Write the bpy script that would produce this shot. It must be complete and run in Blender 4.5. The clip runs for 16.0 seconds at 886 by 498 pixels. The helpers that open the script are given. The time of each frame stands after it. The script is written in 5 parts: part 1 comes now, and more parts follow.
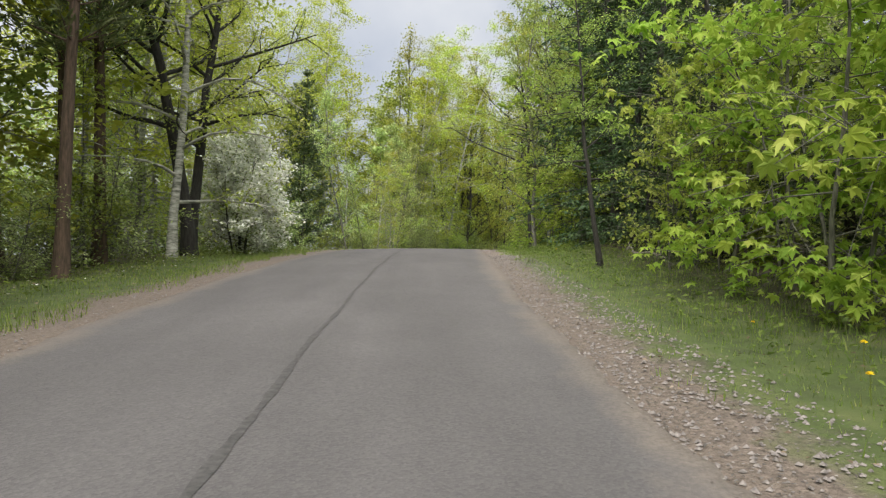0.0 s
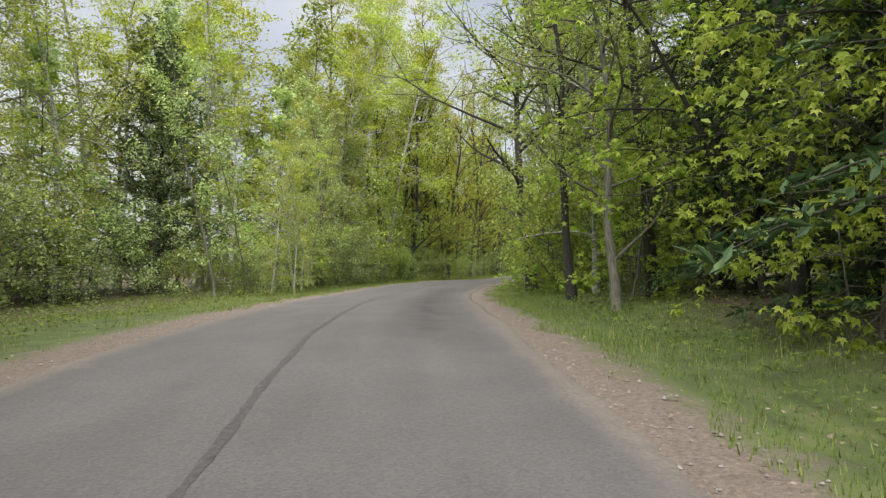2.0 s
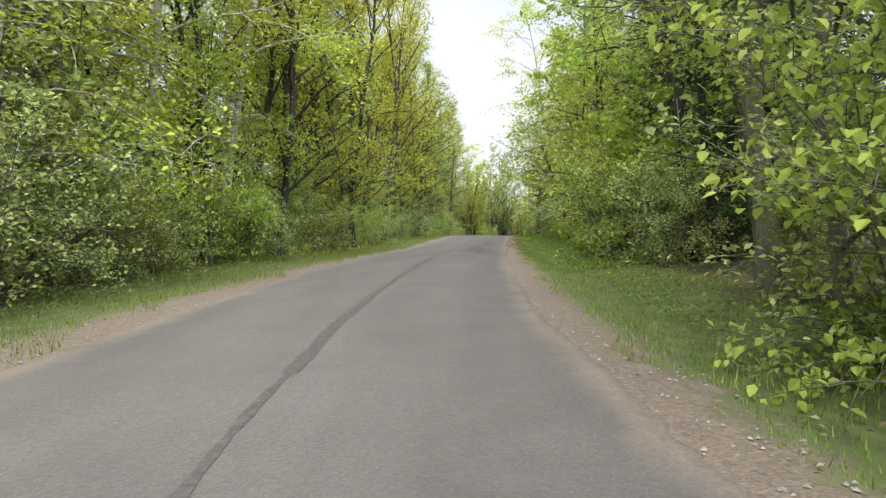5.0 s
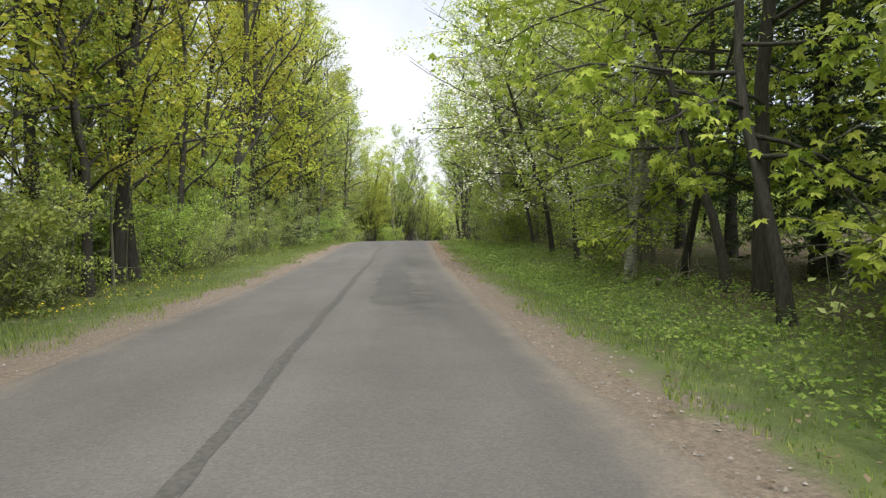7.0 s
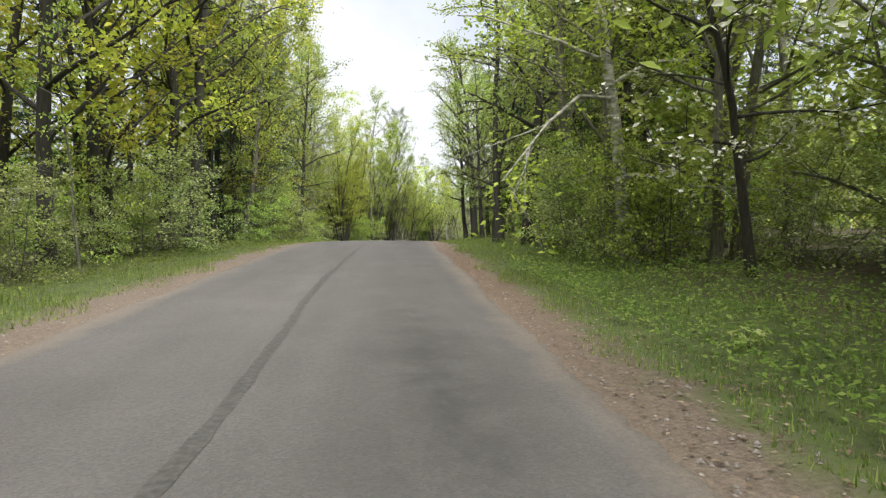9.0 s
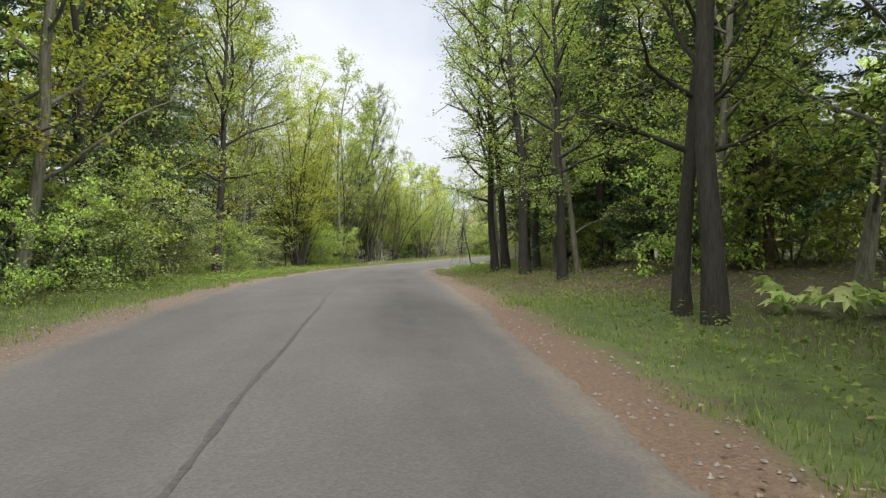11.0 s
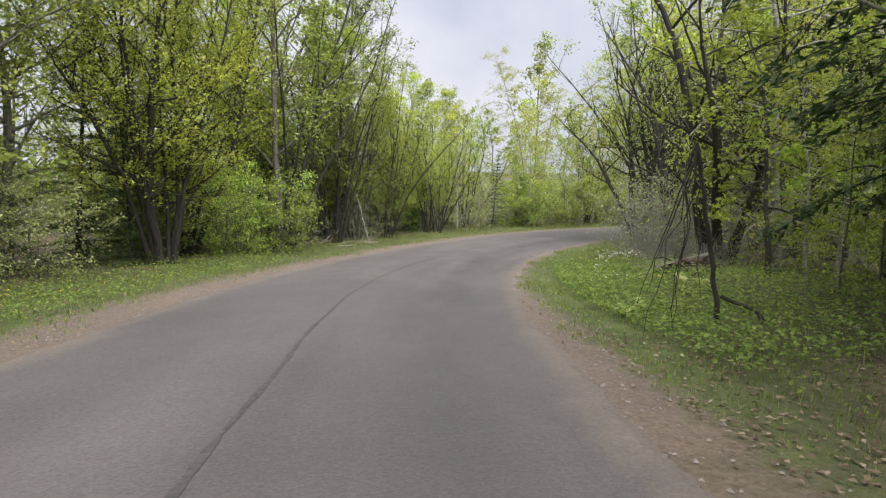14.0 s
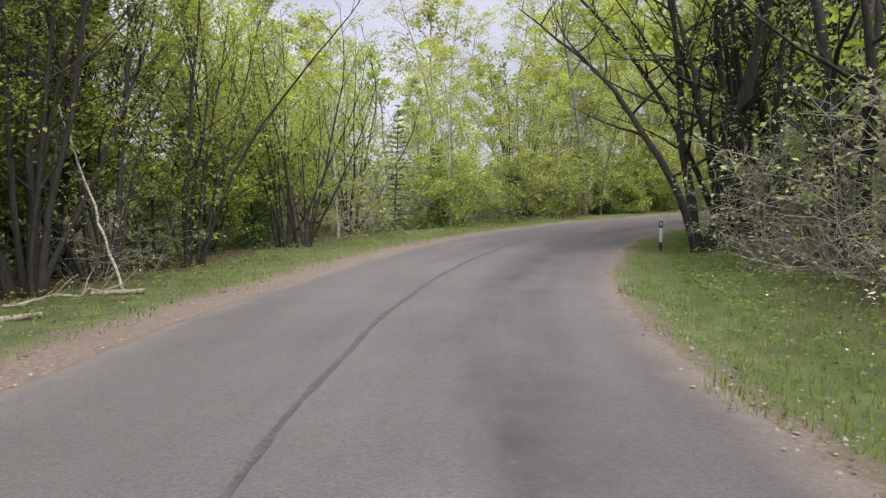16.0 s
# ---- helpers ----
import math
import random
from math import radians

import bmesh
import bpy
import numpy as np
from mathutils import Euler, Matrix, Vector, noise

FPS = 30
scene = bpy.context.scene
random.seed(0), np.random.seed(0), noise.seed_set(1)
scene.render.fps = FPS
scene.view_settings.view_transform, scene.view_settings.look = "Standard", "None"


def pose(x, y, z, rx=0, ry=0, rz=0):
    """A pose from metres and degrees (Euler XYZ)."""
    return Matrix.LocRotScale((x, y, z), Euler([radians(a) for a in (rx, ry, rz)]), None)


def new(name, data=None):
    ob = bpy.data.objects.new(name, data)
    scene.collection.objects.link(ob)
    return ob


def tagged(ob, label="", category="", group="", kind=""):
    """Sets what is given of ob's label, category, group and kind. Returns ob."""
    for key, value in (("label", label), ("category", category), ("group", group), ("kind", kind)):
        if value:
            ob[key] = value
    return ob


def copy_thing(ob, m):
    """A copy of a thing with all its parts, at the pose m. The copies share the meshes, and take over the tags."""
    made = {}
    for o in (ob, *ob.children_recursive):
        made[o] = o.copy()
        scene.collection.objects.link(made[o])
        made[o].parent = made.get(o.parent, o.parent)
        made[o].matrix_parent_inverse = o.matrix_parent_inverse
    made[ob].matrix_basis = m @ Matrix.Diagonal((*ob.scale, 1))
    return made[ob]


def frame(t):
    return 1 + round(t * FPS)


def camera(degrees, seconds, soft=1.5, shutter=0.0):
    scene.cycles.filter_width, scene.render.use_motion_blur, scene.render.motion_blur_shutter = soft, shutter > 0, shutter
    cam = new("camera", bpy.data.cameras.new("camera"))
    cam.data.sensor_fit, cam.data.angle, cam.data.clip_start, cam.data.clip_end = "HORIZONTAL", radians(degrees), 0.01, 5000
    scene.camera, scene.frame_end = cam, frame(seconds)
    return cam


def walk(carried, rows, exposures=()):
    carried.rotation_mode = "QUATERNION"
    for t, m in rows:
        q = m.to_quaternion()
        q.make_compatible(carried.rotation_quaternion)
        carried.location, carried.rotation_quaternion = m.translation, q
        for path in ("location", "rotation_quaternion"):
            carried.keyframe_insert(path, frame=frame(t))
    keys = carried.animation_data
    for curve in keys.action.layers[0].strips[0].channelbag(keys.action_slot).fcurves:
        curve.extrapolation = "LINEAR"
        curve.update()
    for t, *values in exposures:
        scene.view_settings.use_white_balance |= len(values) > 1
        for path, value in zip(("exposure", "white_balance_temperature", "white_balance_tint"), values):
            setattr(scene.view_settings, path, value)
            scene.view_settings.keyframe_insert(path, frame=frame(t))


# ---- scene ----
# ---------------------------------------------------------------- camera and its way
cam = camera(66.7, 16.0, soft=1.3)
PATH = [
    (0.0, 0.000, 0.000, 1.300, 90.35, 0.00, -4.50),
    (0.5, 0.078, 4.787, 1.640, 90.45, 0.70, -6.20),
    (1.0, 0.307, 9.569, 1.981, 90.45, 1.10, -7.80),
    (1.5, 0.665, 14.296, 2.299, 90.55, 1.00, -9.10),
    (2.0, 1.110, 18.918, 2.564, 90.55, 0.50, -10.20),
    (2.5, 1.614, 23.462, 2.739, 89.85, 0.10, -11.10),
    (3.0, 2.180, 27.952, 2.795, 88.65, -0.30, -12.00),
    (3.5, 2.808, 32.382, 2.748, 87.45, -0.30, -13.00),
    (4.1, 3.697, 37.718, 2.613, 86.67, -0.26, -14.97),
    (4.7, 4.854, 43.148, 2.471, 86.56, -0.16, -17.69),
    (5.4, 6.637, 49.565, 2.358, 86.78, 0.00, -21.28),
    (6.0, 8.553, 55.109, 2.295, 86.85, 0.20, -24.23),
    (6.5, 10.381, 59.708, 2.222, 86.75, 0.40, -26.53),
    (7.0, 12.336, 64.255, 2.122, 86.55, 0.60, -28.03),
    (7.5, 14.335, 68.781, 1.987, 86.05, 0.50, -28.73),
    (8.0, 16.353, 73.298, 1.818, 85.75, 0.40, -29.03),
    (8.5, 18.389, 77.807, 1.658, 85.85, 0.10, -29.43),
    (9.0, 20.438, 82.312, 1.539, 85.95, 0.10, -29.73),
    (9.6, 22.880, 87.656, 1.455, 86.14, 0.10, -30.29),
    (10.2, 25.302, 92.867, 1.408, 86.39, 0.10, -31.01),
    (10.9, 28.121, 98.768, 1.360, 86.53, 0.07, -31.81),
    (11.5, 30.532, 103.673, 1.280, 86.35, 0.00, -32.21),
    (12.0, 32.552, 107.692, 1.153, 85.95, -0.10, -32.31),
    (12.5, 34.596, 111.696, 0.952, 85.25, -0.40, -32.31),
    (13.0, 36.656, 115.688, 0.687, 84.45, -1.00, -32.41),
    (13.5, 38.723, 119.673, 0.374, 83.85, -1.10, -32.61),
    (14.0, 40.794, 123.653, 0.020, 83.35, -0.90, -32.91),
    (14.5, 42.928, 127.598, -0.335, 83.35, -0.60, -34.21),
    (15.0, 45.188, 131.476, -0.658, 83.35, 0.30, -35.81),
    (15.5, 47.667, 135.217, -0.977, 83.35, 0.70, -39.41),
    (16.0, 50.446, 138.739, -1.307, 83.35, 1.00, -44.31),
]

walk(cam, [(t, pose(x, y, z, tilt, lean, turn)) for t, x, y, z, tilt, lean, turn in PATH],
     exposures=[(0.0, 0.42, 6500, 10), (2.0, 0.48, 6450, 11), (2.5, 0.58, 6400, 12), (3.5, 1.0, 6300, 13), (6.0, 0.84, 6450, 9), (9.0, 0.86, 6500, 10),
                (12.5, 0.6, 6500, 10), (14.0, 0.56, 6450, 15), (16.0, 0.54, 6350, 19)])

# ---------------------------------------------------------------- sky and sun: bright overcast
SUN_EL, SUN_ROT = radians(57), radians(194)
world = bpy.data.worlds.new("overcast_sky")
scene.world = world
world.use_nodes = True
wn, wl = world.node_tree.nodes, world.node_tree.links
wn.clear()
w_out = wn.new("ShaderNodeOutputWorld")
w_bg = wn.new("ShaderNodeBackground")
w_sky = wn.new("ShaderNodeTexSky")
w_sky.sky_type = "NISHITA"
w_sky.sun_disc = False
w_sky.sun_elevation, w_sky.sun_rotation = SUN_EL, SUN_ROT
w_sky.air_density, w_sky.dust_density, w_sky.ozone_density = 1.0, 4.0, 1.0
w_co = wn.new("ShaderNodeTexCoord")
w_cloud = wn.new("ShaderNodeTexNoise")
w_cloud.inputs["Scale"].default_value = 3.2
w_cloud.inputs["Detail"].default_value = 6
w_ramp = wn.new("ShaderNodeValToRGB")
w_ramp.color_ramp.elements[0].position, w_ramp.color_ramp.elements[1].position = 0.34, 0.62
w_ramp.color_ramp.elements[0].color = (4.9, 5.4, 6.4, 1)
w_ramp.color_ramp.elements[1].color = (7.6, 7.8, 8.2, 1)
w_mix = wn.new("ShaderNodeMixRGB")
w_mix.inputs[0].default_value = 0.88
wl.new(w_co.outputs["Generated"], w_cloud.inputs["Vector"])
wl.new(w_cloud.outputs["Fac"], w_ramp.inputs[0])
wl.new(w_sky.outputs[0], w_mix.inputs[1])
wl.new(w_ramp.outputs[0], w_mix.inputs[2])
wl.new(w_mix.outputs[0], w_bg.inputs[0])
w_bg.inputs[1].default_value = 0.082
wl.new(w_bg.outputs[0], w_out.inputs[0])

sun_data = bpy.data.lights.new("sun", "SUN")
sun_data.energy, sun_data.angle, sun_data.color = 6.1, radians(72), (1.0, 0.945, 0.885)
sun = new("sun", sun_data)
sun.matrix_world = Matrix.LocRotScale((0, 0, 60), Euler((radians(90) - SUN_EL, 0, radians(180) - SUN_ROT)), None)

# ---------------------------------------------------------------- materials
def node_material(name):
    m = bpy.data.materials.new(name)
    m.use_nodes = True
    n = m.node_tree.nodes
    return m, n, m.node_tree.links, n["Principled BSDF"]


def noise_node(n, l, scale, detail=4, vector=None, rough=0.55):
    t = n.new("ShaderNodeTexNoise")
    t.inputs["Scale"].default_value = scale
    t.inputs["Detail"].default_value = detail
    t.inputs["Roughness"].default_value = rough
    if vector is not None:
        l.new(vector, t.inputs["Vector"])
    return t.outputs["Fac"]


def ramp_node(n, l, value, stops):
    r = n.new("ShaderNodeValToRGB")
    e = r.color_ramp.elements
    while len(e) < len(stops):
        e.new(0.5)
    for el, (p, c) in zip(e, stops):
        el.position, el.color = p, (*c, 1) if len(c) == 3 else c
    l.new(value, r.inputs[0])
    return r.outputs[0]


def math_node(n, l, op, a, b=None, clamp=False):
    m = n.new("ShaderNodeMath")
    m.operation, m.use_clamp = op, clamp
    for i, v in enumerate((a, b)):
        if v is None:
            continue
        if isinstance(v, (int, float)):
            m.inputs[i].default_value = v
        else:
            l.new(v, m.inputs[i])
    return m.outputs[0]


def mix_node(n, l, fac, a, b, mode="MIX"):
    m = n.new("ShaderNodeMixRGB")
    m.blend_type = mode
    for i, v in enumerate((fac, a, b)):
        if isinstance(v, (int, float)):
            m.inputs[i].default_value = v
        elif isinstance(v, tuple):
            m.inputs[i].default_value = (*v, 1)
        else:
            l.new(v, m.inputs[i])
    return m.outputs[0]


def bump_node(n, l, bsdf, height, strength, distance=0.02):
    b = n.new("ShaderNodeBump")
    b.inputs["Strength"].default_value, b.inputs["Distance"].default_value = strength, distance
    l.new(height, b.inputs["Height"])
    l.new(b.outputs[0], bsdf.inputs["Normal"])


def plain(name, colour, rough=0.7, metal=0.0, spread=0.15, scale=12.0):
    m, n, l, b = node_material(name)
    co = n.new("ShaderNodeTexCoord").outputs["Object"]
    f = noise_node(n, l, scale, 5, co)
    dark = tuple(c * (1 - spread) for c in colour)
    light = tuple(min(1, c * (1 + spread)) for c in colour)
    l.new(ramp_node(n, l, f, [(0.3, dark), (0.7, light)]), b.inputs["Base Color"])
    b.inputs["Roughness"].default_value, b.inputs["Metallic"].default_value = rough, metal
    bump_node(n, l, b, f, 0.3, 0.005)
    return m


def leaf_material(name, dark, light, tint=None, passing=0.52, rough=0.62):
    """Thin leaf: diffuse with light passing through, colour varied from leaf to leaf and tree to tree."""
    m, n, l, b = node_material(name)
    out = n["Material Output"]
    island = n.new("ShaderNodeNewGeometry").outputs["Random Per Island"]
    tree = n.new("ShaderNodeObjectInfo").outputs["Random"]
    c = ramp_node(n, l, island, [(0.0, dark), (0.75, light), (1.0, tint or light)])
    hue = n.new("ShaderNodeHueSaturation")
    l.new(c, hue.inputs["Color"])
    l.new(math_node(n, l, "MULTIPLY_ADD", tree, 0.035), hue.inputs["Hue"])
    hue.inputs["Hue"].links[0].from_node.inputs[2].default_value = 0.483
    l.new(math_node(n, l, "MULTIPLY_ADD", tree, 0.5), hue.inputs["Value"])
    hue.inputs["Value"].links[0].from_node.inputs[2].default_value = 0.95
    l.new(hue.outputs[0], b.inputs["Base Color"])
    b.inputs["Roughness"].default_value = rough
    b.inputs["Specular IOR Level"].default_value = 0.3
    t = n.new("ShaderNodeBsdfTranslucent")
    l.new(hue.outputs[0], t.inputs[0])
    mx = n.new("ShaderNodeMixShader")
    mx.inputs[0].default_value = passing
    l.new(b.outputs[0], mx.inputs[1])
    l.new(t.outputs[0], mx.inputs[2])
    l.new(mx.outputs[0], out.inputs[0])
    return m


def bark_material(name, dark, light, scale=7.0, bands=0.0):
    m, n, l, b = node_material(name)
    co = n.new("ShaderNodeTexCoord").outputs["Object"]
    mp = n.new("ShaderNodeMapping")
    mp.inputs["Scale"].default_value = (3.5, 3.5, 0.5) if not bands else (1.0, 1.0, 4.0)
    l.new(co, mp.inputs[0])
    f = noise_node(n, l, scale, 6, mp.outputs[0], 0.65)
    big = noise_node(n, l, 0.9, 3, co)
    c = ramp_node(n, l, f, [(0.36, dark), (0.62, light)])
    c = mix_node(n, l, math_node(n, l, "MULTIPLY", big, 0.4), c, (light[0] * 0.62, light[1] * 0.8, light[2] * 0.55))
    l.new(c, b.inputs["Base Color"])
    b.inputs["Roughness"].default_value = 0.9
    bump_node(n, l, b, f, 0.7, 0.02)
    return m


def asphalt_material(name, low, high, coarse):
    m, n, l, b = node_material(name)
    uv = n.new("ShaderNodeUVMap").outputs[0]
    co = n.new("ShaderNodeTexCoord").outputs["Object"]
    mp = n.new("ShaderNodeMapping")
    mp.inputs["Scale"].default_value = (0.16, 1.1, 1.0)
    l.new(uv, mp.inputs[0])
    streak = noise_node(n, l, 1.0, 4, mp.outputs[0])
    blot = noise_node(n, l, 0.8, 5, co)
    grain = noise_node(n, l, coarse, 3, co, 0.7)
    vo = n.new("ShaderNodeTexVoronoi")
    vo.inputs["Scale"].default_value = coarse * 0.7
    l.new(co, vo.inputs["Vector"])
    base = ramp_node(n, l, math_node(n, l, "ADD", math_node(n, l, "MULTIPLY", streak, 0.6), math_node(n, l, "MULTIPLY", blot, 0.4)),
                     [(0.35, low), (0.68, high)])
    stones = ramp_node(n, l, vo.outputs["Color"], [(0.1, (0.7, 0.7, 0.7)), (0.9, (1.28, 1.26, 1.22))])
    c = mix_node(n, l, 0.55, base, stones, "MULTIPLY")
    c = mix_node(n, l, 0.5, c, ramp_node(n, l, grain, [(0.3, (0.75, 0.75, 0.75)), (0.7, (1.2, 1.2, 1.2))]), "MULTIPLY")
    sep = n.new("ShaderNodeSeparateXYZ")
    l.new(uv, sep.inputs[0])
    mp2 = n.new("ShaderNodeMapping")
    mp2.inputs["Scale"].default_value = (0.09, 0.5, 1.0)
    l.new(uv, mp2.inputs[0])
    track = math_node(n, l, "ABSOLUTE", math_node(n, l, "SUBTRACT", sep.outputs[1], 1.5))
    track = math_node(n, l, "SUBTRACT", 0.95, track, True)
    worn = math_node(n, l, "MULTIPLY", track, ramp_node(n, l, noise_node(n, l, 1.0, 6, mp2.outputs[0], 0.6), [(0.38, (0, 0, 0)), (0.52, (1.0, 1.0, 1.0))]))
    where = ramp_node(n, l, math_node(n, l, "DIVIDE", sep.outputs[0], 160.0, True),
                      [(p, (w, w, w)) for p, w in ((0.0, 0.05), (0.16, 0.1), (0.19, 1.0), (0.29, 1.0), (0.33, 0.15), (0.46, 0.2), (0.49, 1.0), (0.57, 1.0),
                                                   (0.61, 0.4), (0.69, 0.5), (0.72, 1.0), (0.78, 1.0), (0.82, 0.3), (0.88, 0.4), (0.91, 1.0), (1.0, 1.0))])
    worn = math_node(n, l, "MULTIPLY", worn, where)
    worn = math_node(n, l, "MULTIPLY", worn, ramp_node(n, l, noise_node(n, l, 1.4, 6, co, 0.7), [(0.35, (0.3, 0.3, 0.3)), (0.6, (1, 1, 1))]))
    c = mix_node(n, l, worn, c, (0.045, 0.0435, 0.043))
    out = math_node(n, l, "ABSOLUTE", math_node(n, l, "SUBTRACT", sep.outputs[1], 0.13))
    wider = math_node(n, l, "MULTIPLY", math_node(n, l, "SUBTRACT", sep.outputs[0], 136.0), 0.1, True)
    wider = math_node(n, l, "MULTIPLY", math_node(n, l, "MULTIPLY", wider, 0.5), math_node(n, l, "GREATER_THAN", sep.outputs[1], 0.0))
    out = math_node(n, l, "SUBTRACT", out, wider)
    drift = noise_node(n, l, 1.3, 6, co, 0.7)
    dust = math_node(n, l, "ADD", math_node(n, l, "SUBTRACT", out, 2.62), math_node(n, l, "MULTIPLY", drift, 0.85))
    dust = math_node(n, l, "MULTIPLY", math_node(n, l, "MULTIPLY", dust, 2.6, True), 0.85)
    dusty = ramp_node(n, l, noise_node(n, l, 28.0, 4, co, 0.7), [(0.3, (0.115, 0.097, 0.08)), (0.7, (0.235, 0.2, 0.168))])
    c = mix_node(n, l, dust, c, dusty)
    l.new(c, b.inputs["Base Color"])
    b.inputs["Roughness"].default_value = 0.88
    bump_node(n, l, b, math_node(n, l, "ADD", grain, vo.outputs["Distance"]), 0.5, 0.006)
    return m


def ground_material():
    """Sandy shoulder beside the road, then verge soil with grass, then woodland litter; v of the map is the distance from the road's middle."""
    m, n, l, b = node_material("earth_and_litter")
    uv = n.new("ShaderNodeUVMap").outputs[0]
    sep = n.new("ShaderNodeSeparateXYZ")
    l.new(uv, sep.inputs[0])
    d = math_node(n, l, "ABSOLUTE", sep.outputs[1])
    co = n.new("ShaderNodeTexCoord").outputs["Object"]
    big = noise_node(n, l, 0.35, 4, co)
    mid = noise_node(n, l, 2.2, 5, co)
    fine = noise_node(n, l, 28.0, 4, co, 0.7)
    vo = n.new("ShaderNodeTexVoronoi")
    vo.inputs["Scale"].default_value = 22.0
    l.new(co, vo.inputs["Vector"])
    sand = ramp_node(n, l, fine, [(0.3, (0.115, 0.094, 0.077)), (0.7, (0.24, 0.20, 0.166))])
    sand = mix_node(n, l, 0.35, sand, ramp_node(n, l, vo.outputs["Color"], [(0.0, (0.3, 0.28, 0.26)), (1.0, (1.4, 1.35, 1.3))]), "MULTIPLY")
    turf = ramp_node(n, l, mid, [(0.3, (0.055, 0.07, 0.024)), (0.5, (0.08, 0.115, 0.03)), (0.75, (0.13, 0.15, 0.052))])
    litter = ramp_node(n, l, vo.outputs["Color"], [(0.0, (0.035, 0.024, 0.015)), (0.5, (0.085, 0.06, 0.038)), (1.0, (0.17, 0.135, 0.095))])
    moss = mix_node(n, l, ramp_node(n, l, big, [(0.42, (0, 0, 0)), (0.6, (0.6, 0.6, 0.6))]), litter, (0.05, 0.075, 0.02))
    along = math_node(n, l, "DIVIDE", sep.outputs[0], 200.0, True)
    loam = ramp_node(n, l, along, [(0.43, (0, 0, 0)), (0.50, (0.75, 0.75, 0.75)), (0.63, (0.75, 0.75, 0.75)), (0.69, (0.05, 0.05, 0.05))])
    loam = math_node(n, l, "MULTIPLY", loam, math_node(n, l, "MULTIPLY_ADD", math_node(n, l, "GREATER_THAN", sep.outputs[1], 0.0), 0.7))
    loam.node.inputs[1].links[0].from_node.inputs[2].default_value = 0.3
    sand = mix_node(n, l, loam, sand, ramp_node(n, l, fine, [(0.3, (0.11, 0.068, 0.045)), (0.7, (0.22, 0.145, 0.10))]))
    wob = math_node(n, l, "ADD", d, math_node(n, l, "MULTIPLY", math_node(n, l, "SUBTRACT", mid, 0.5), 1.3))
    to_turf = math_node(n, l, "MULTIPLY", math_node(n, l, "SUBTRACT", wob, 3.2), 2.2, True)
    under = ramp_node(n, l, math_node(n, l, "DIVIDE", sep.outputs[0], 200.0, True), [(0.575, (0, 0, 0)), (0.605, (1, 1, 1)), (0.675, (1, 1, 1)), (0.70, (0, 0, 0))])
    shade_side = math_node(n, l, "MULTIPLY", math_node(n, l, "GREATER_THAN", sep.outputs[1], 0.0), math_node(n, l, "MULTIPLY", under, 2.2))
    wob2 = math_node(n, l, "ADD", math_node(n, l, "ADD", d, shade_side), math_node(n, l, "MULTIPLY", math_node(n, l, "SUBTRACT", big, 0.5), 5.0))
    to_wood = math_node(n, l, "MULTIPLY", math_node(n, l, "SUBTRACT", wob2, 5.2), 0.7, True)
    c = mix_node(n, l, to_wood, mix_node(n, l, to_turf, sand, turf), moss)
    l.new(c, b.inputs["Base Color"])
    b.inputs["Roughness"].default_value = 0.95
    bump_node(n, l, b, math_node(n, l, "ADD", fine, mid), 0.8, 0.04)
    return m


MAT_ASPHALT = asphalt_material("worn_grey_asphalt", (0.084, 0.0805, 0.081), (0.121, 0.116, 0.1165), 70.0)
MAT_PATCH = asphalt_material("dark_asphalt_patch", (0.061, 0.060, 0.060), (0.095, 0.093, 0.092), 55.0)
MAT_SEAM = plain("tar_seam", (0.066, 0.064, 0.062), 0.85, 0.0, 0.4, 20.0)
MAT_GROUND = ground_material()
MAT_GRASS = leaf_material("verge_grass", (0.095, 0.135, 0.027), (0.195, 0.25, 0.05), (0.30, 0.285, 0.115), 0.5)
MAT_HERB = leaf_material("woodland_herbs", (0.075, 0.115, 0.025), (0.175, 0.23, 0.048), None, 0.45)
MAT_LUSH = leaf_material("lush_verge_herbs", (0.085, 0.135, 0.028), (0.185, 0.245, 0.048), (0.25, 0.29, 0.08), 0.45)
MAT_DRY = leaf_material("dead_leaves", (0.07, 0.05, 0.033), (0.18, 0.135, 0.095), (0.28, 0.235, 0.185), 0.1, 0.8)
MAT_CHIPS = leaf_material("pale_wood_chips", (0.06, 0.053, 0.047), (0.14, 0.129, 0.118), (0.23, 0.217, 0.2), 0.05, 0.85)
MAT_CHIP = plain("gravel", (0.22, 0.20, 0.185), 0.9, 0.0, 0.5, 30.0)
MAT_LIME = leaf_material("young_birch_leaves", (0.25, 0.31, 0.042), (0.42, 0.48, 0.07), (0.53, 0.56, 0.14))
MAT_GREEN = leaf_material("fresh_green_leaves", (0.145, 0.205, 0.043), (0.305, 0.37, 0.078), (0.42, 0.49, 0.15))
MAT_PALE = leaf_material("pale_grey_green_leaves", (0.20, 0.27, 0.08), (0.39, 0.47, 0.17), (0.54, 0.58, 0.30))
MAT_MAPLE = leaf_material("maple_flowers_and_leaves", (0.20, 0.235, 0.035), (0.40, 0.44, 0.06), (0.46, 0.41, 0.07))
MAT_HAZEL = leaf_material("broad_hazel_leaves", (0.18, 0.27, 0.05), (0.385, 0.485, 0.10), (0.50, 0.58, 0.17))
MAT_NORWAY = leaf_material("young_maple_leaves", (0.17, 0.26, 0.035), (0.36, 0.46, 0.07), (0.46, 0.53, 0.12))
MAT_NEEDLE = leaf_material("dark_needles", (0.022, 0.045, 0.018), (0.06, 0.10, 0.035), (0.10, 0.13, 0.05), 0.15)
MAT_PINE = leaf_material("pine_needles", (0.06, 0.09, 0.035), (0.14, 0.18, 0.065), (0.20, 0.23, 0.10), 0.25)
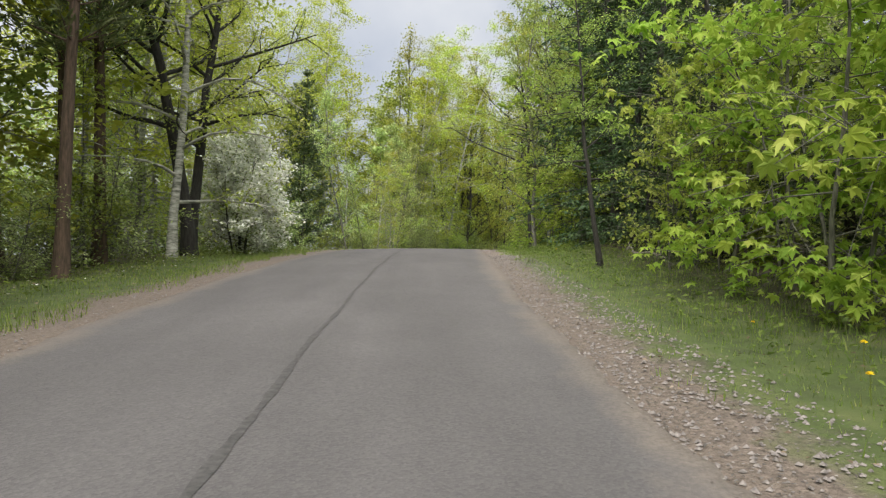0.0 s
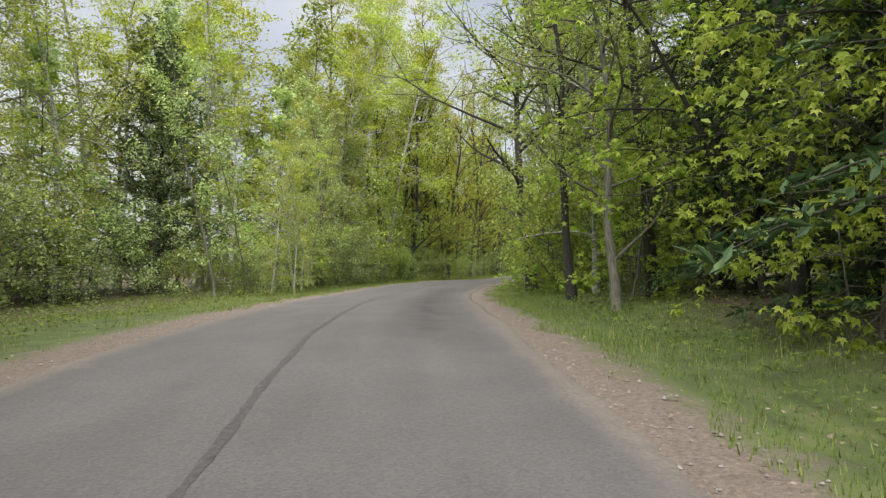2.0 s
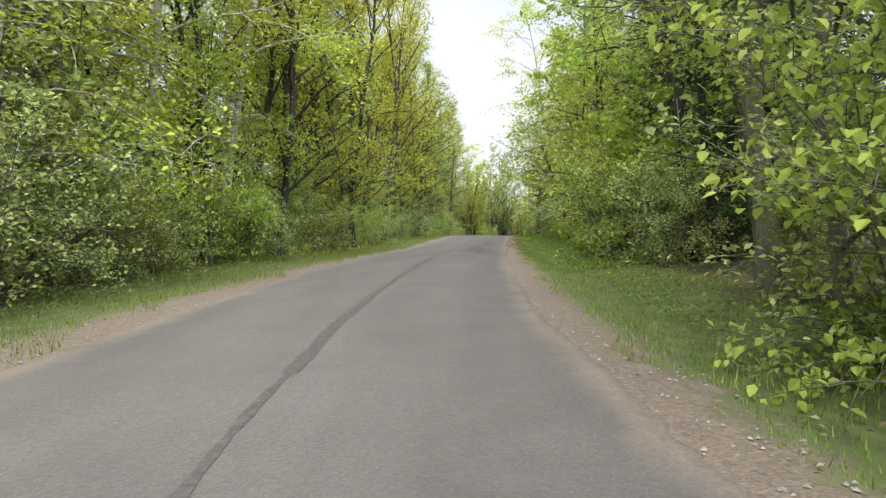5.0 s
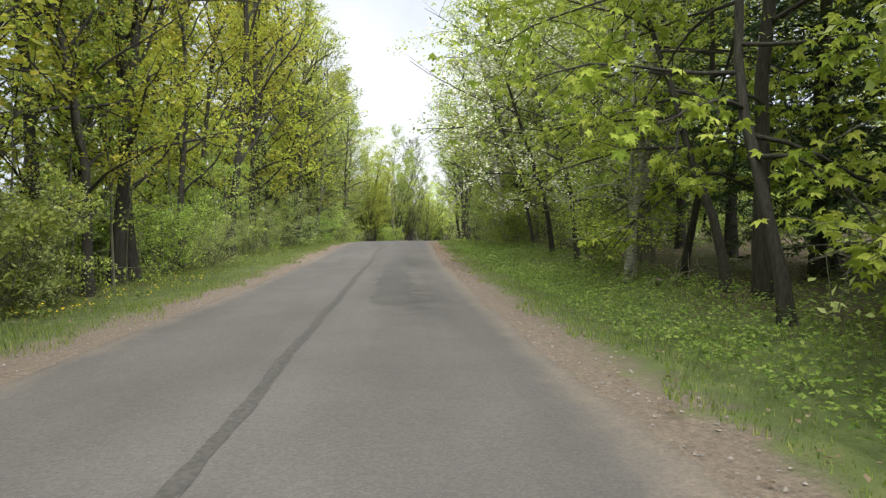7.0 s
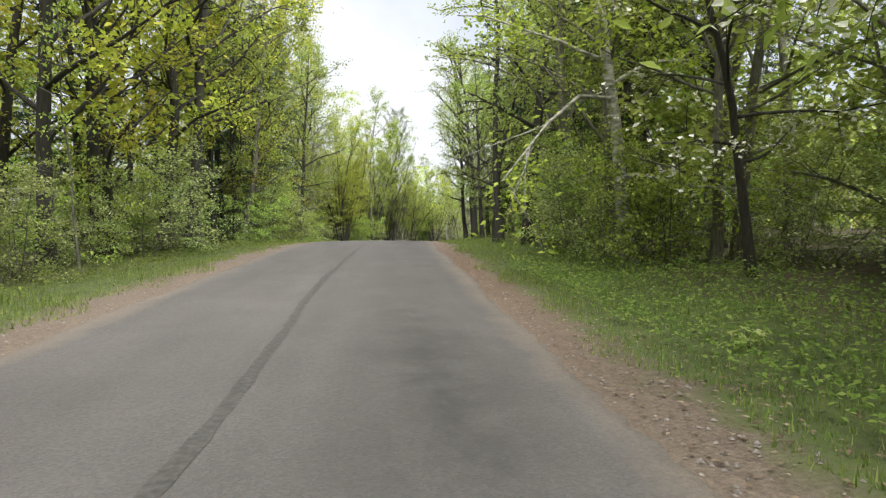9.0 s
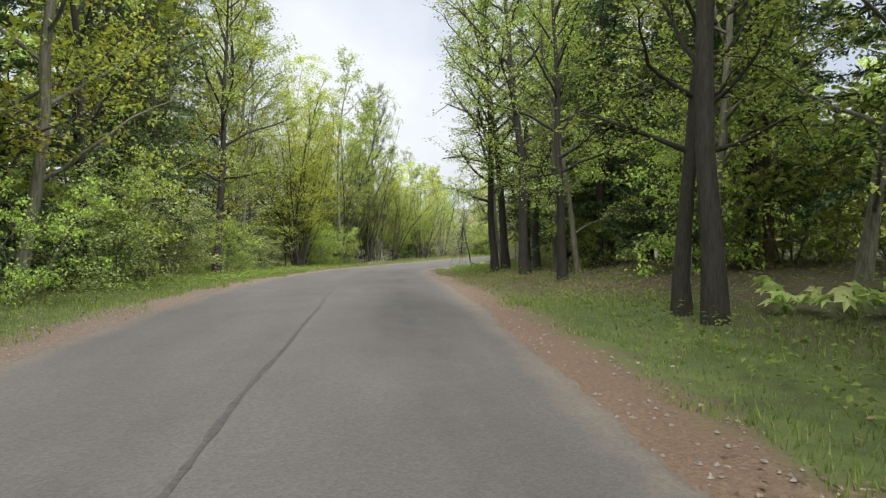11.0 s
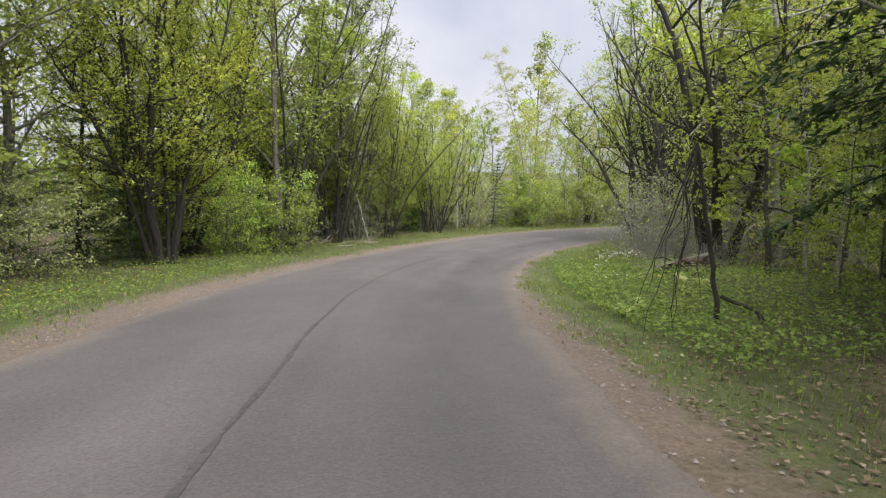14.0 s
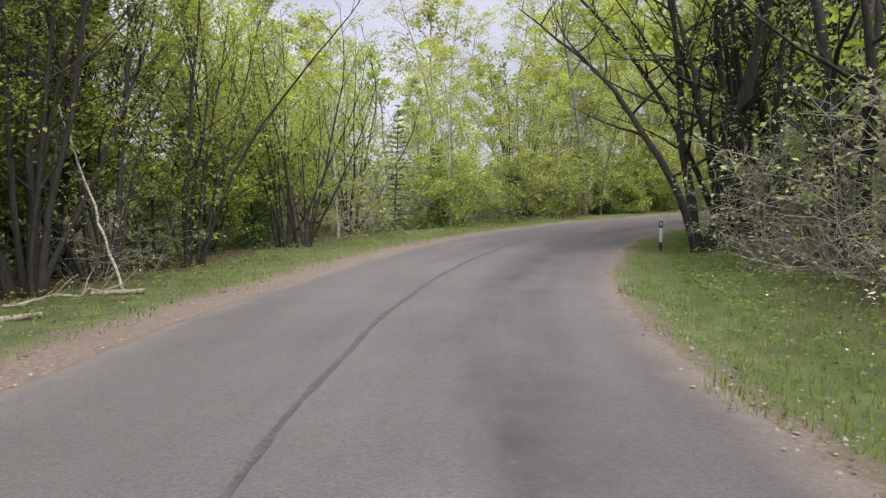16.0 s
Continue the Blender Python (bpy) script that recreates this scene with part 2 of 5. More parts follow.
MAT_PETAL = leaf_material("white_petals", (0.68, 0.70, 0.62), (0.85, 0.85, 0.80), None, 0.3)
MAT_YELLOW = leaf_material("yellow_petals", (0.75, 0.55, 0.01), (0.85, 0.68, 0.02), None, 0.2)
MAT_BARK = bark_material("dark_bark", (0.014, 0.0125, 0.011), (0.05, 0.045, 0.040))
MAT_GREYBARK = bark_material("grey_green_bark", (0.06, 0.055, 0.045), (0.19, 0.18, 0.15))
MAT_BIRCH = bark_material("birch_bark", (0.06, 0.055, 0.05), (0.50, 0.48, 0.44), 5.0, 1.0)
MAT_PINEBARK = bark_material("pine_bark", (0.045, 0.03, 0.023), (0.155, 0.10, 0.072))
MAT_YOUNGPINE = leaf_material("young_pine_needles", (0.05, 0.078, 0.036), (0.115, 0.155, 0.068), (0.17, 0.20, 0.10), 0.25)
MAT_TWIG = bark_material("dry_pale_twigs", (0.14, 0.126, 0.11), (0.32, 0.30, 0.27))
MAT_DEAD = bark_material("weathered_dead_wood", (0.14, 0.12, 0.10), (0.36, 0.32, 0.28))

# ---------------------------------------------------------------- helpers for geometry
UPS = np.array((0.0, 0.0, 1.0))


class Geo:
    """Collects points and faces of one mesh."""

    def __init__(self):
        self.v, self.f, self.n = [], [], 0

    def add(self, verts, faces):
        self.v.append(np.asarray(verts, float).reshape(-1, 3))
        self.f.extend([tuple(i + self.n for i in f) for f in faces])
        self.n += len(self.v[-1])

    def tube(self, pts, radii, sides=6, cap=True):
        pts = np.asarray(pts, float)
        tan = np.gradient(pts, axis=0)
        tan /= np.linalg.norm(tan, axis=1)[:, None] + 1e-9
        ref = np.array((1.0, 0, 0)) if abs(tan[0][2]) > 0.7 else np.array((0, 0, 1.0))
        a = np.cross(tan, ref)
        a /= np.linalg.norm(a, axis=1)[:, None] + 1e-9
        b = np.cross(tan, a)
        ang = np.arange(sides) * 2 * np.pi / sides
        ring = a[:, None] * np.cos(ang)[None, :, None] + b[:, None] * np.sin(ang)[None, :, None]
        v = pts[:, None] + ring * np.asarray(radii)[:, None, None]
        f = []
        for i in range(len(pts) - 1):
            for k in range(sides):
                j = (k + 1) % sides
                f.append((i * sides + k, i * sides + j, (i + 1) * sides + j, (i + 1) * sides + k))
        if cap:
            f.append(tuple(range((len(pts) - 1) * sides, len(pts) * sides)))
        self.add(v, f)

    def leaves(self, centres, size, rng, up=0.5, slim=0.6, fold=0.25, along=None):
        """Folded four-cornered leaves at the centres; up: how far they lie flat."""
        c = np.asarray(centres, float)
        k = len(c)
        if not k:
            return
        nrm = rng.normal(size=(k, 3))
        nrm[:, 2] = np.abs(nrm[:, 2]) + up * 2
        nrm /= np.linalg.norm(nrm, axis=1)[:, None]
        d = rng.normal(size=(k, 3)) if along is None else np.asarray(along, float) + rng.normal(size=(k, 3)) * 0.25
        d -= nrm * (d * nrm).sum(1)[:, None]
        d /= np.linalg.norm(d, axis=1)[:, None] + 1e-9
        s = np.cross(nrm, d)
        ln = (size * rng.uniform(0.65, 1.35, k))[:, None]
        wd = ln * slim * 0.5
        mid = c + d * ln * 0.08
        v = np.stack([c - d * ln * 0.5, mid + s * wd + nrm * wd * fold, c + d * ln * 0.5, mid - s * wd + nrm * wd * fold], 1)
        i = np.arange(k)[:, None] * 4 + self.n
        self.v.append(v.reshape(-1, 3))
        self.f.extend(map(tuple, (i + np.arange(4)).tolist()))
        self.n += 4 * k

    def broad_leaves(self, centres, size, rng, droop=1.1):
        """Broad pointed leaves of two halves folded along the midrib, hanging slightly from their stalks."""
        c = np.asarray(centres, float)
        k = len(c)
        az = rng.uniform(0, 2 * np.pi, k)
        d = np.stack([np.cos(az), np.sin(az), -droop * rng.uniform(0.1, 1.3, k)], 1)
        d /= np.linalg.norm(d, axis=1)[:, None]
        nrm = UPS - d * (d @ UPS)[:, None] + rng.normal(size=(k, 3)) * 0.3
        nrm -= d * (nrm * d).sum(1)[:, None]
        nrm /= np.linalg.norm(nrm, axis=1)[:, None]
        s = np.cross(nrm, d)
        ln = (size * rng.uniform(0.6, 1.2, k))[:, None]
        w = ln * 0.36
        sag = nrm * ln * 0.12
        v = np.stack([c, c + d * ln * 0.35 + s * w + sag, c + d * ln * 0.72 + s * w * 0.72 + sag * 0.5, c + d * ln - sag,
                      c + d * ln * 0.72 - s * w * 0.72 + sag * 0.5, c + d * ln * 0.35 - s * w + sag], 1)
        i = np.arange(k)[:, None] * 6 + self.n
        self.v.append(v.reshape(-1, 3))
        self.f.extend(map(tuple, (i + np.array([0, 1, 2, 3])).tolist()))
        self.f.extend(map(tuple, (i + np.array([0, 3, 4, 5])).tolist()))
        self.n += 6 * k

    def lobed_leaves(self, centres, size, rng, droop=0.9):
        """Five-lobed maple leaves, each lobe a folded blade, hanging from their stalks."""
        c = np.asarray(centres, float)
        k = len(c)
        az = rng.uniform(0, 2 * np.pi, k)
        d = np.stack([np.cos(az), np.sin(az), -droop * rng.uniform(0.15, 1.4, k)], 1)
        d /= np.linalg.norm(d, axis=1)[:, None]
        nrm = UPS - d * (d @ UPS)[:, None] + rng.normal(size=(k, 3)) * 0.35
        nrm -= d * (nrm * d).sum(1)[:, None]
        nrm /= np.linalg.norm(nrm, axis=1)[:, None]
        side = np.cross(nrm, d)
        ln = (size * rng.uniform(0.55, 1.2, k))[:, None, None]
        ang = np.radians((-140, -105, -76, -50, -25, 0, 25, 50, 76, 105, 140))
        rad = np.array((0.16, 0.55, 0.42, 0.85, 0.50, 1.0, 0.50, 0.85, 0.42, 0.55, 0.16))
        u, w = np.cos(ang) * rad, np.sin(ang) * rad
        sag = -0.22 * rad ** 2 + 0.1 * (rad < 0.52)
        v = c[:, None] + ln * (d[:, None] * u[None, :, None] + side[:, None] * w[None, :, None] + nrm[:, None] * sag[None, :, None])
        v = np.concatenate([c[:, None], v], 1)
        i = np.arange(k)[:, None] * 12 + self.n
        self.v.append(v.reshape(-1, 3))
        for a in (1, 3, 5, 7, 9):
            self.f.extend(map(tuple, (i + np.array([0, a, a + 1, a + 2])).tolist()))
        self.n += 12 * k

    def mesh(self, name, mat, smooth=False):
        me = bpy.data.meshes.new(name)
        me.from_pydata(np.concatenate(self.v).tolist() if self.v else [], [], self.f)
        me.materials.append(mat)
        if smooth:
            me.polygons.foreach_set("use_smooth", [True] * len(me.polygons))
        me.update()
        return me


def part(name, geo, mat, parent, label="", smooth=False):
    ob = new(name, geo.mesh(name, mat, smooth))
    ob.parent = parent
    if label:
        ob["label"] = label
    return ob


# ---------------------------------------------------------------- the road's line
ROAD = [
    (-1.10, -45.00, -3.14),
    (-1.10, -36.00, -2.51),
    (-1.10, -27.00, -1.88),
    (-1.10, -18.00, -1.26),
    (-1.10, -9.00, -0.63),
    (-1.10, 0.00, 0.00),
    (-0.83, 9.06, 0.64),
    (-0.08, 18.11, 1.22),
    (0.95, 27.02, 1.49),
    (2.28, 36.02, 1.37),
    (4.15, 44.88, 1.14),
    (6.81, 53.53, 1.02),
    (10.14, 61.96, 0.88),
    (13.77, 70.22, 0.65),
    (17.47, 78.44, 0.35),
    (21.23, 86.70, 0.17),
    (24.99, 94.79, 0.10),
    (28.94, 102.95, 0.01),
    (33.00, 111.00, -0.28),
    (37.13, 118.98, -0.83),
    (41.31, 126.95, -1.53),
    (45.98, 134.74, -2.18),
    (51.71, 141.73, -2.82),
    (58.62, 147.48, -3.23),
    (66.52, 151.77, -3.49),
    (75.10, 154.44, -3.75),
    (84.03, 155.39, -4.01),
    (93.03, 155.23, -4.23),
    (101.98, 154.37, -4.39),
    (110.88, 152.97, -4.54),
    (119.76, 151.53, -4.70),
    (128.64, 150.10, -4.86),
    (137.53, 148.66, -5.02),
    (146.41, 147.22, -5.17),
]



def spline(points, step):
    """Points at about even steps along a smooth line through the given ones."""
    p = np.array(points, float)
    p = np.vstack([2 * p[0] - p[1], p, 2 * p[-1] - p[-2]])
    out = []
    for i in range(1, len(p) - 2):
        a, b, c, d = p[i - 1:i + 3]
        for k in range(int(round(9 / step))):
            s = k * step / 9
            out.append(0.5 * (2 * b + (c - a) * s + (2 * a - 5 * b + 4 * c - d) * s * s + (3 * b - a - 3 * c + d) * s ** 3))
    out.append(p[-2])
    return np.array(out)


LINE = spline(ROAD, 1.0)
TAN = np.gradient(LINE, axis=0)
TAN[:, 2] = 0
TAN /= np.linalg.norm(TAN, axis=1)[:, None]
SIDE = np.stack([TAN[:, 1], -TAN[:, 0], 0 * TAN[:, 0]], 1)  # to the right
FIRST = -45  # station of the line's first point, metres; station 0 is where the way begins


def lump(x, y, k):
    """Smooth unevenness of about plus or minus one."""
    return (np.sin(x * 0.61 * k + 1.3 * np.sin(y * 0.43 * k)) + np.sin(y * 0.53 * k + 1.7 * np.sin(x * 0.37 * k + 2))) * 0.5


def height(d, x, y):
    """Height of the ground over the road's middle at the distance d to its right."""
    a = np.abs(d)
    right = np.clip((a - 4.5) / 7, 0, 1) * np.where(d > 0, 0.45, -0.32)
    verge = np.interp(a, [0, 2.0, 2.6, 3.3, 4.4, 6.0, 60], [-0.13, -0.11, -0.075, -0.06, -0.12, -0.04, 0.0])
    rough = np.clip((a - 2.9) / 3, 0, 1)
    return verge + right + rough * (0.07 * lump(x, y, 1.6) + 0.16 * np.clip((a - 6) / 8, 0, 1) * lump(x, y, 0.45))


def at(s, d, lift=0.0):
    """The place on the ground at station s, d metres to the right of the road's middle."""
    i = np.clip(np.asarray(s, float) - FIRST, 0, len(LINE) - 1.001)
    k = i.astype(int)
    u = (i - k)[..., None]
    p = LINE[k] * (1 - u) + LINE[k + 1] * u
    q = SIDE[k] * (1 - u) + SIDE[k + 1] * u
    r = p + q * np.asarray(d, float)[..., None]
    r[..., 2] += height(np.asarray(d, float), r[..., 0], r[..., 1]) + lift
    return r


def strip(name, stations, lats, lift, mat, parent=None):
    """A sheet along the road: rows at the stations, points at the distances lats (or a function of station giving them)."""
    rows = [lats(s) if callable(lats) else lats for s in stations]
    w = len(rows[0])
    S = np.repeat(np.asarray(stations, float), w)
    D = np.concatenate([np.asarray(r, float) for r in rows])
    k = np.clip(S - FIRST, 0, len(LINE) - 1.001)
    i = k.astype(int)
    u = (k - i)[:, None]
    p = LINE[i] * (1 - u) + LINE[i + 1] * u + (SIDE[i] * (1 - u) + SIDE[i + 1] * u) * D[:, None]
    p[:, 2] += lift(S, D, p[:, 0], p[:, 1])
    f = [(r * w + c, r * w + c + 1, (r + 1) * w + c + 1, (r + 1) * w + c) for r in range(len(stations) - 1) for c in range(w - 1)]
    f = [q[::-1] for q in f]
    me = bpy.data.meshes.new(name)
    me.from_pydata(p.tolist(), [], f)
    me.materials.append(mat)
    uvs = me.uv_layers.new(name="UVMap")
    loops = np.empty(len(me.loops), int)
    me.loops.foreach_get("vertex_index", loops)
    uvs.data.foreach_set("uv", np.stack([S[loops], D[loops]], 1).ravel())
    me.polygons.foreach_set("use_smooth", [True] * len(me.polygons))
    me.update()
    ob = new(name, me)
    ob.parent = parent
    return ob


# ---------------------------------------------------------------- ground and road
END = FIRST + len(LINE) - 1
LATS = np.concatenate([-np.geomspace(900, 14, 22), -np.arange(13, 2.5, -0.5), [-2.2, 0, 2.2], np.arange(2.5, 13.01, 0.5), np.linspace(14, 36, 14)])


def ground_height(S, D, x, y):
    road_z = np.interp(S, FIRST + np.arange(len(LINE)), LINE[:, 2])
    return height(D, x, y) - np.clip((np.abs(D) - 60) / 400, 0, 1) * 3 - np.clip((D - 27) / 9, 0, 1) * (road_z + 7.0)


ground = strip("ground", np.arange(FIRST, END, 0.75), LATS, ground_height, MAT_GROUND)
tagged(ground, "woodland floor with sandy shoulders and grass verges", "ground", kind="structure")
far = Geo()
far.add([(-4000, -4000, -6.6), (4000, -4000, -6.6), (4000, 4000, -6.6), (-4000, 4000, -6.6)], [(0, 1, 2, 3)])
far_ob = part("distant_ground", far, plain("distant_woodland_floor", (0.075, 0.078, 0.038), 0.95, 0.0, 0.4, 0.15), None)
tagged(far_ob, "distant flat mossy land beyond the woods", "ground", kind="structure")


def ragged(s):
    """Distances of the road's points: straight in the large, crumbled in the small, the outermost pair turned down."""
    crumb = [math.sin(s * k + a) for k, a in ((3.7, 0), (8.3, 1), (17.9, 2), (31.0, 0.5))]
    e1 = 0.05 * math.sin(s * 0.45) + 0.035 * math.sin(s * 1.3 + 1) + 0.03 * crumb[0] * crumb[1] + 0.02 * crumb[2] + 0.014 * crumb[3]
    e2 = 0.05 * math.sin(s * 0.37 + 2) + 0.035 * math.sin(s * 1.1) + 0.03 * crumb[1] * math.sin(s * 2.9) + 0.02 * crumb[3] + 0.016 * math.sin(s * 13.3)
    wide = 2.72 + 0.5 * min(1, max(0, (s - 136) / 10))
    return [-2.47 + e1, -2.43 + e1, -2.30 + e1, -1.8, -0.9, 0, 0.9, 1.8, wide - 0.13 + e2, wide + e2, wide + 0.04 + e2]


def crown(S, D, x, y):
    return -0.006 * D * D


def road_height(S, D, x, y):
    column = np.arange(len(D)) % 11
    return crown(S, D, x, y) - np.where((column == 0) | (column == 10), 0.07, 0.0)


road = strip("road", np.concatenate([np.arange(FIRST, -10, 0.5), np.arange(-10, 180, 0.12), np.arange(180, END, 0.5)]), ragged, road_height, MAT_ASPHALT)
tagged(road, "narrow worn grey asphalt road with ragged edges", "road", kind="structure")


SEAM_AT = (0, 4, 9, 18, 24, 28, 37, 41, 46, 61, 64, 69, 75, 85, 91, 97, 106, 114, 121, 126, 155, 162)
SEAM_OFF = (0.12, 0.17, 0.24, 0.12, -0.03, -0.18, -0.17, -0.05, 0.0, 0.08, 0.1, 0.0, -0.02, -0.05, 0.06, -0.04, 0.08, 0.15, 0.02, 0.1, 0.12, 0.08)


def seam_lats(s):
    c = float(np.interp(s, SEAM_AT, SEAM_OFF)) + 0.015 * math.sin(s * 1.7)
    w = 0.03 + 0.009 * math.sin(s * 0.23 + 2) + 0.007 * math.sin(s * 4.1) + 0.006 * math.sin(s * 9.7) + 0.006 * math.sin(s * 23.3) * math.sin(s * 1.9) + (0.035 if 52 < s < 100 else 0) - (0.014 if 108 < s < 148 else 0)
    return [c - w, c + w]


seam = strip("joint", np.arange(-12, 178, 0.08), seam_lats, lambda S, D, x, y: crown(S, D, x, y) + 0.004, MAT_SEAM, road)
seam["label"] = "dark tar-filled joint along the road's middle"


def patch_lats(s0, s1, d0, d1):
    """A repair laid on the asphalt, with stepped and ragged long sides that run together at its ends."""
    def lats(s):
        u = (s - s0) / (s1 - s0)
        fade = min(1.0, 0.35 + 9 * u, 0.25 + 22 * (1 - u))
        step = 0.25 * math.copysign(1, math.sin(s * 1.3 + d0)) + 0.16 * math.sin(s * 4.3) + 0.12 * math.sin(s * 13.1) + 0.1 * math.sin(s * 29.0)
        mid, half = (d0 + d1) / 2, (d1 - d0) / 2
        return [mid - (half + 0.4 * step * half) * fade, mid + (half + 0.5 * step * half + 0.03 * math.sin(s * 9.1)) * fade]
    return lats


for s0, s1, d0, d1 in ((77.6, 87.0, 0.62, 1.42),):
    patch = strip("patch", np.linspace(s0, s1, int((s1 - s0) / 0.12)), patch_lats(s0, s1, d0, d1), lambda S, D, x, y: crown(S, D, x, y) + 0.005, MAT_PATCH, road)
    patch["label"] = "darker repaired patch of asphalt"

# ---------------------------------------------------------------- trees and bushes
UP = np.array((0.0, 0.0, 1.0))


def bent(start, direction, length, n, rng, wobble=0.12, rise=0.0):
    """A crooked line from start; rise: how far it turns up (or droops) on the way."""
    d = np.asarray(direction, float)
    d = d / np.linalg.norm(d)
    p = [np.asarray(start, float)]
    for _ in range(n):
        d = d + rng.normal(size=3) * wobble + UP * rise / n
        d /= np.linalg.norm(d)
        p.append(p[-1] + d * length / n)
    return np.array(p)


def around(az, el):
    return np.array((math.cos(az) * math.cos(el), math.sin(az) * math.cos(el), math.sin(el)))


def limb(wood, crown_pts, start, direction, length, r, rng, twigs, rise, spread, per, wobble=0.12, lite=False):
    """A limb with side twigs; leaf places are gathered round the outer wood."""
    p = bent(start, direction, length, 6, rng, wobble, rise)
    if lite or r < 0.018:
        wood.tube(p[::2], np.linspace(r, r * 0.25, 4), 3, False)
    else:
        wood.tube(p, np.linspace(r, r * 0.25, 7), 5 if r > 0.03 else 4, False)
    for t in range(twigs):
        u = rng.uniform(0.25, 1.0) * 6
        i = min(int(u), 5)
        q = p[i] + (p[i + 1] - p[i]) * (u - i)
        d = p[i + 1] - p[i]
        d = d / np.linalg.norm(d) + rng.normal(size=3) * 0.75
        tl = length * rng.uniform(0.22, 0.45)
        tw = bent(q, d, tl, 3, rng, 0.2, rise * 0.7)
        if not lite:
            wood.tube(tw[::3] if r < 0.03 else tw, np.linspace(max(r * 0.35, 0.006), 0.004, 4)[::3 if r < 0.03 else 1], 3, False)
        k = max(1, int(per * (0.25, 0.9, 1.2, 1.65)[int(rng.integers(4))]))
        w = rng.uniform(0.15, 1.05, k)[:, None] * 3
        j = np.clip(w.astype(int), 0, 2)[:, 0]
        crown_pts.append(tw[j] + (tw[j + 1] - tw[j]) * (w - j[:, None]) + rng.normal(size=(k, 3)) * np.array((spread, spread, spread * 0.5)))
    return p


def broadleaf(seed, tall, r, low, limbs, reach, angle, rise, twigs, per, leaf, spread=0.14, lean=0.03, stems=1, fan=0.0, profile=None, wobble=0.06, up=0.4, lite=False, broad=False, lobed=False):
    """A deciduous tree: tapered crooked trunk or several stems, limbs, twigs and single leaves."""
    rng = np.random.default_rng(seed)
    wood, crown_geo, pts = Geo(), Geo(), []
    for s in range(stems):
        az = rng.uniform(0, 2 * np.pi)
        st = np.array((math.cos(az), math.sin(az), 0)) * (0.0 if stems == 1 else rng.uniform(0.05, 0.35))
        d = UP + np.array((math.cos(az), math.sin(az), 0)) * (rng.uniform(0.2, 1.0) * fan) + rng.normal(size=3) * lean
        h = tall * (1 if s == 0 else rng.uniform(0.65, 1.0))
        rr = r * (1 if s == 0 else rng.uniform(0.55, 0.95))
        p = bent(st - UP * 0.25, d, h + 0.25, 12, rng, wobble, 0.15)
        rad = rr * (1 - np.linspace(0, 1, 13) * 0.86)
        rad[0] *= 1.45
        rad[1] *= 1.08
        wood.tube(p, rad, 8 if stems == 1 else 6)
        for k in range(limbs):
            u = low + (1 - low) * ((k + rng.uniform(0, 1)) / limbs) ** 0.9
            u = min(u, 0.985)
            i = min(int(u * 12), 11)
            q = p[i] + (p[i + 1] - p[i]) * (u * 12 - i)
            w = (u - low) / (1 - low)
            size = profile(w) if profile else (0.55 + 0.75 * math.sin(math.pi * min(1, w * 0.85 + 0.12))) * (1 - 0.45 * w)
            ln = reach * size * rng.uniform(0.7, 1.25)
            el = radians(angle) + (w - 0.4) * 0.6 + rng.normal() * 0.15
            limb(wood, pts, q, around(k * 2.4 + rng.normal() * 0.5, el), ln, max(rr * 0.42 * (1 - 0.6 * w), 0.012), rng, twigs, rise, spread, per, 0.12, lite)
    if pts and lobed:
        crown_geo.lobed_leaves(np.concatenate(pts), leaf, rng)
    elif pts and broad:
        crown_geo.broad_leaves(np.concatenate(pts), leaf, rng)
    elif pts:
        crown_geo.leaves(np.concatenate(pts), leaf, rng, up)
    return wood, crown_geo


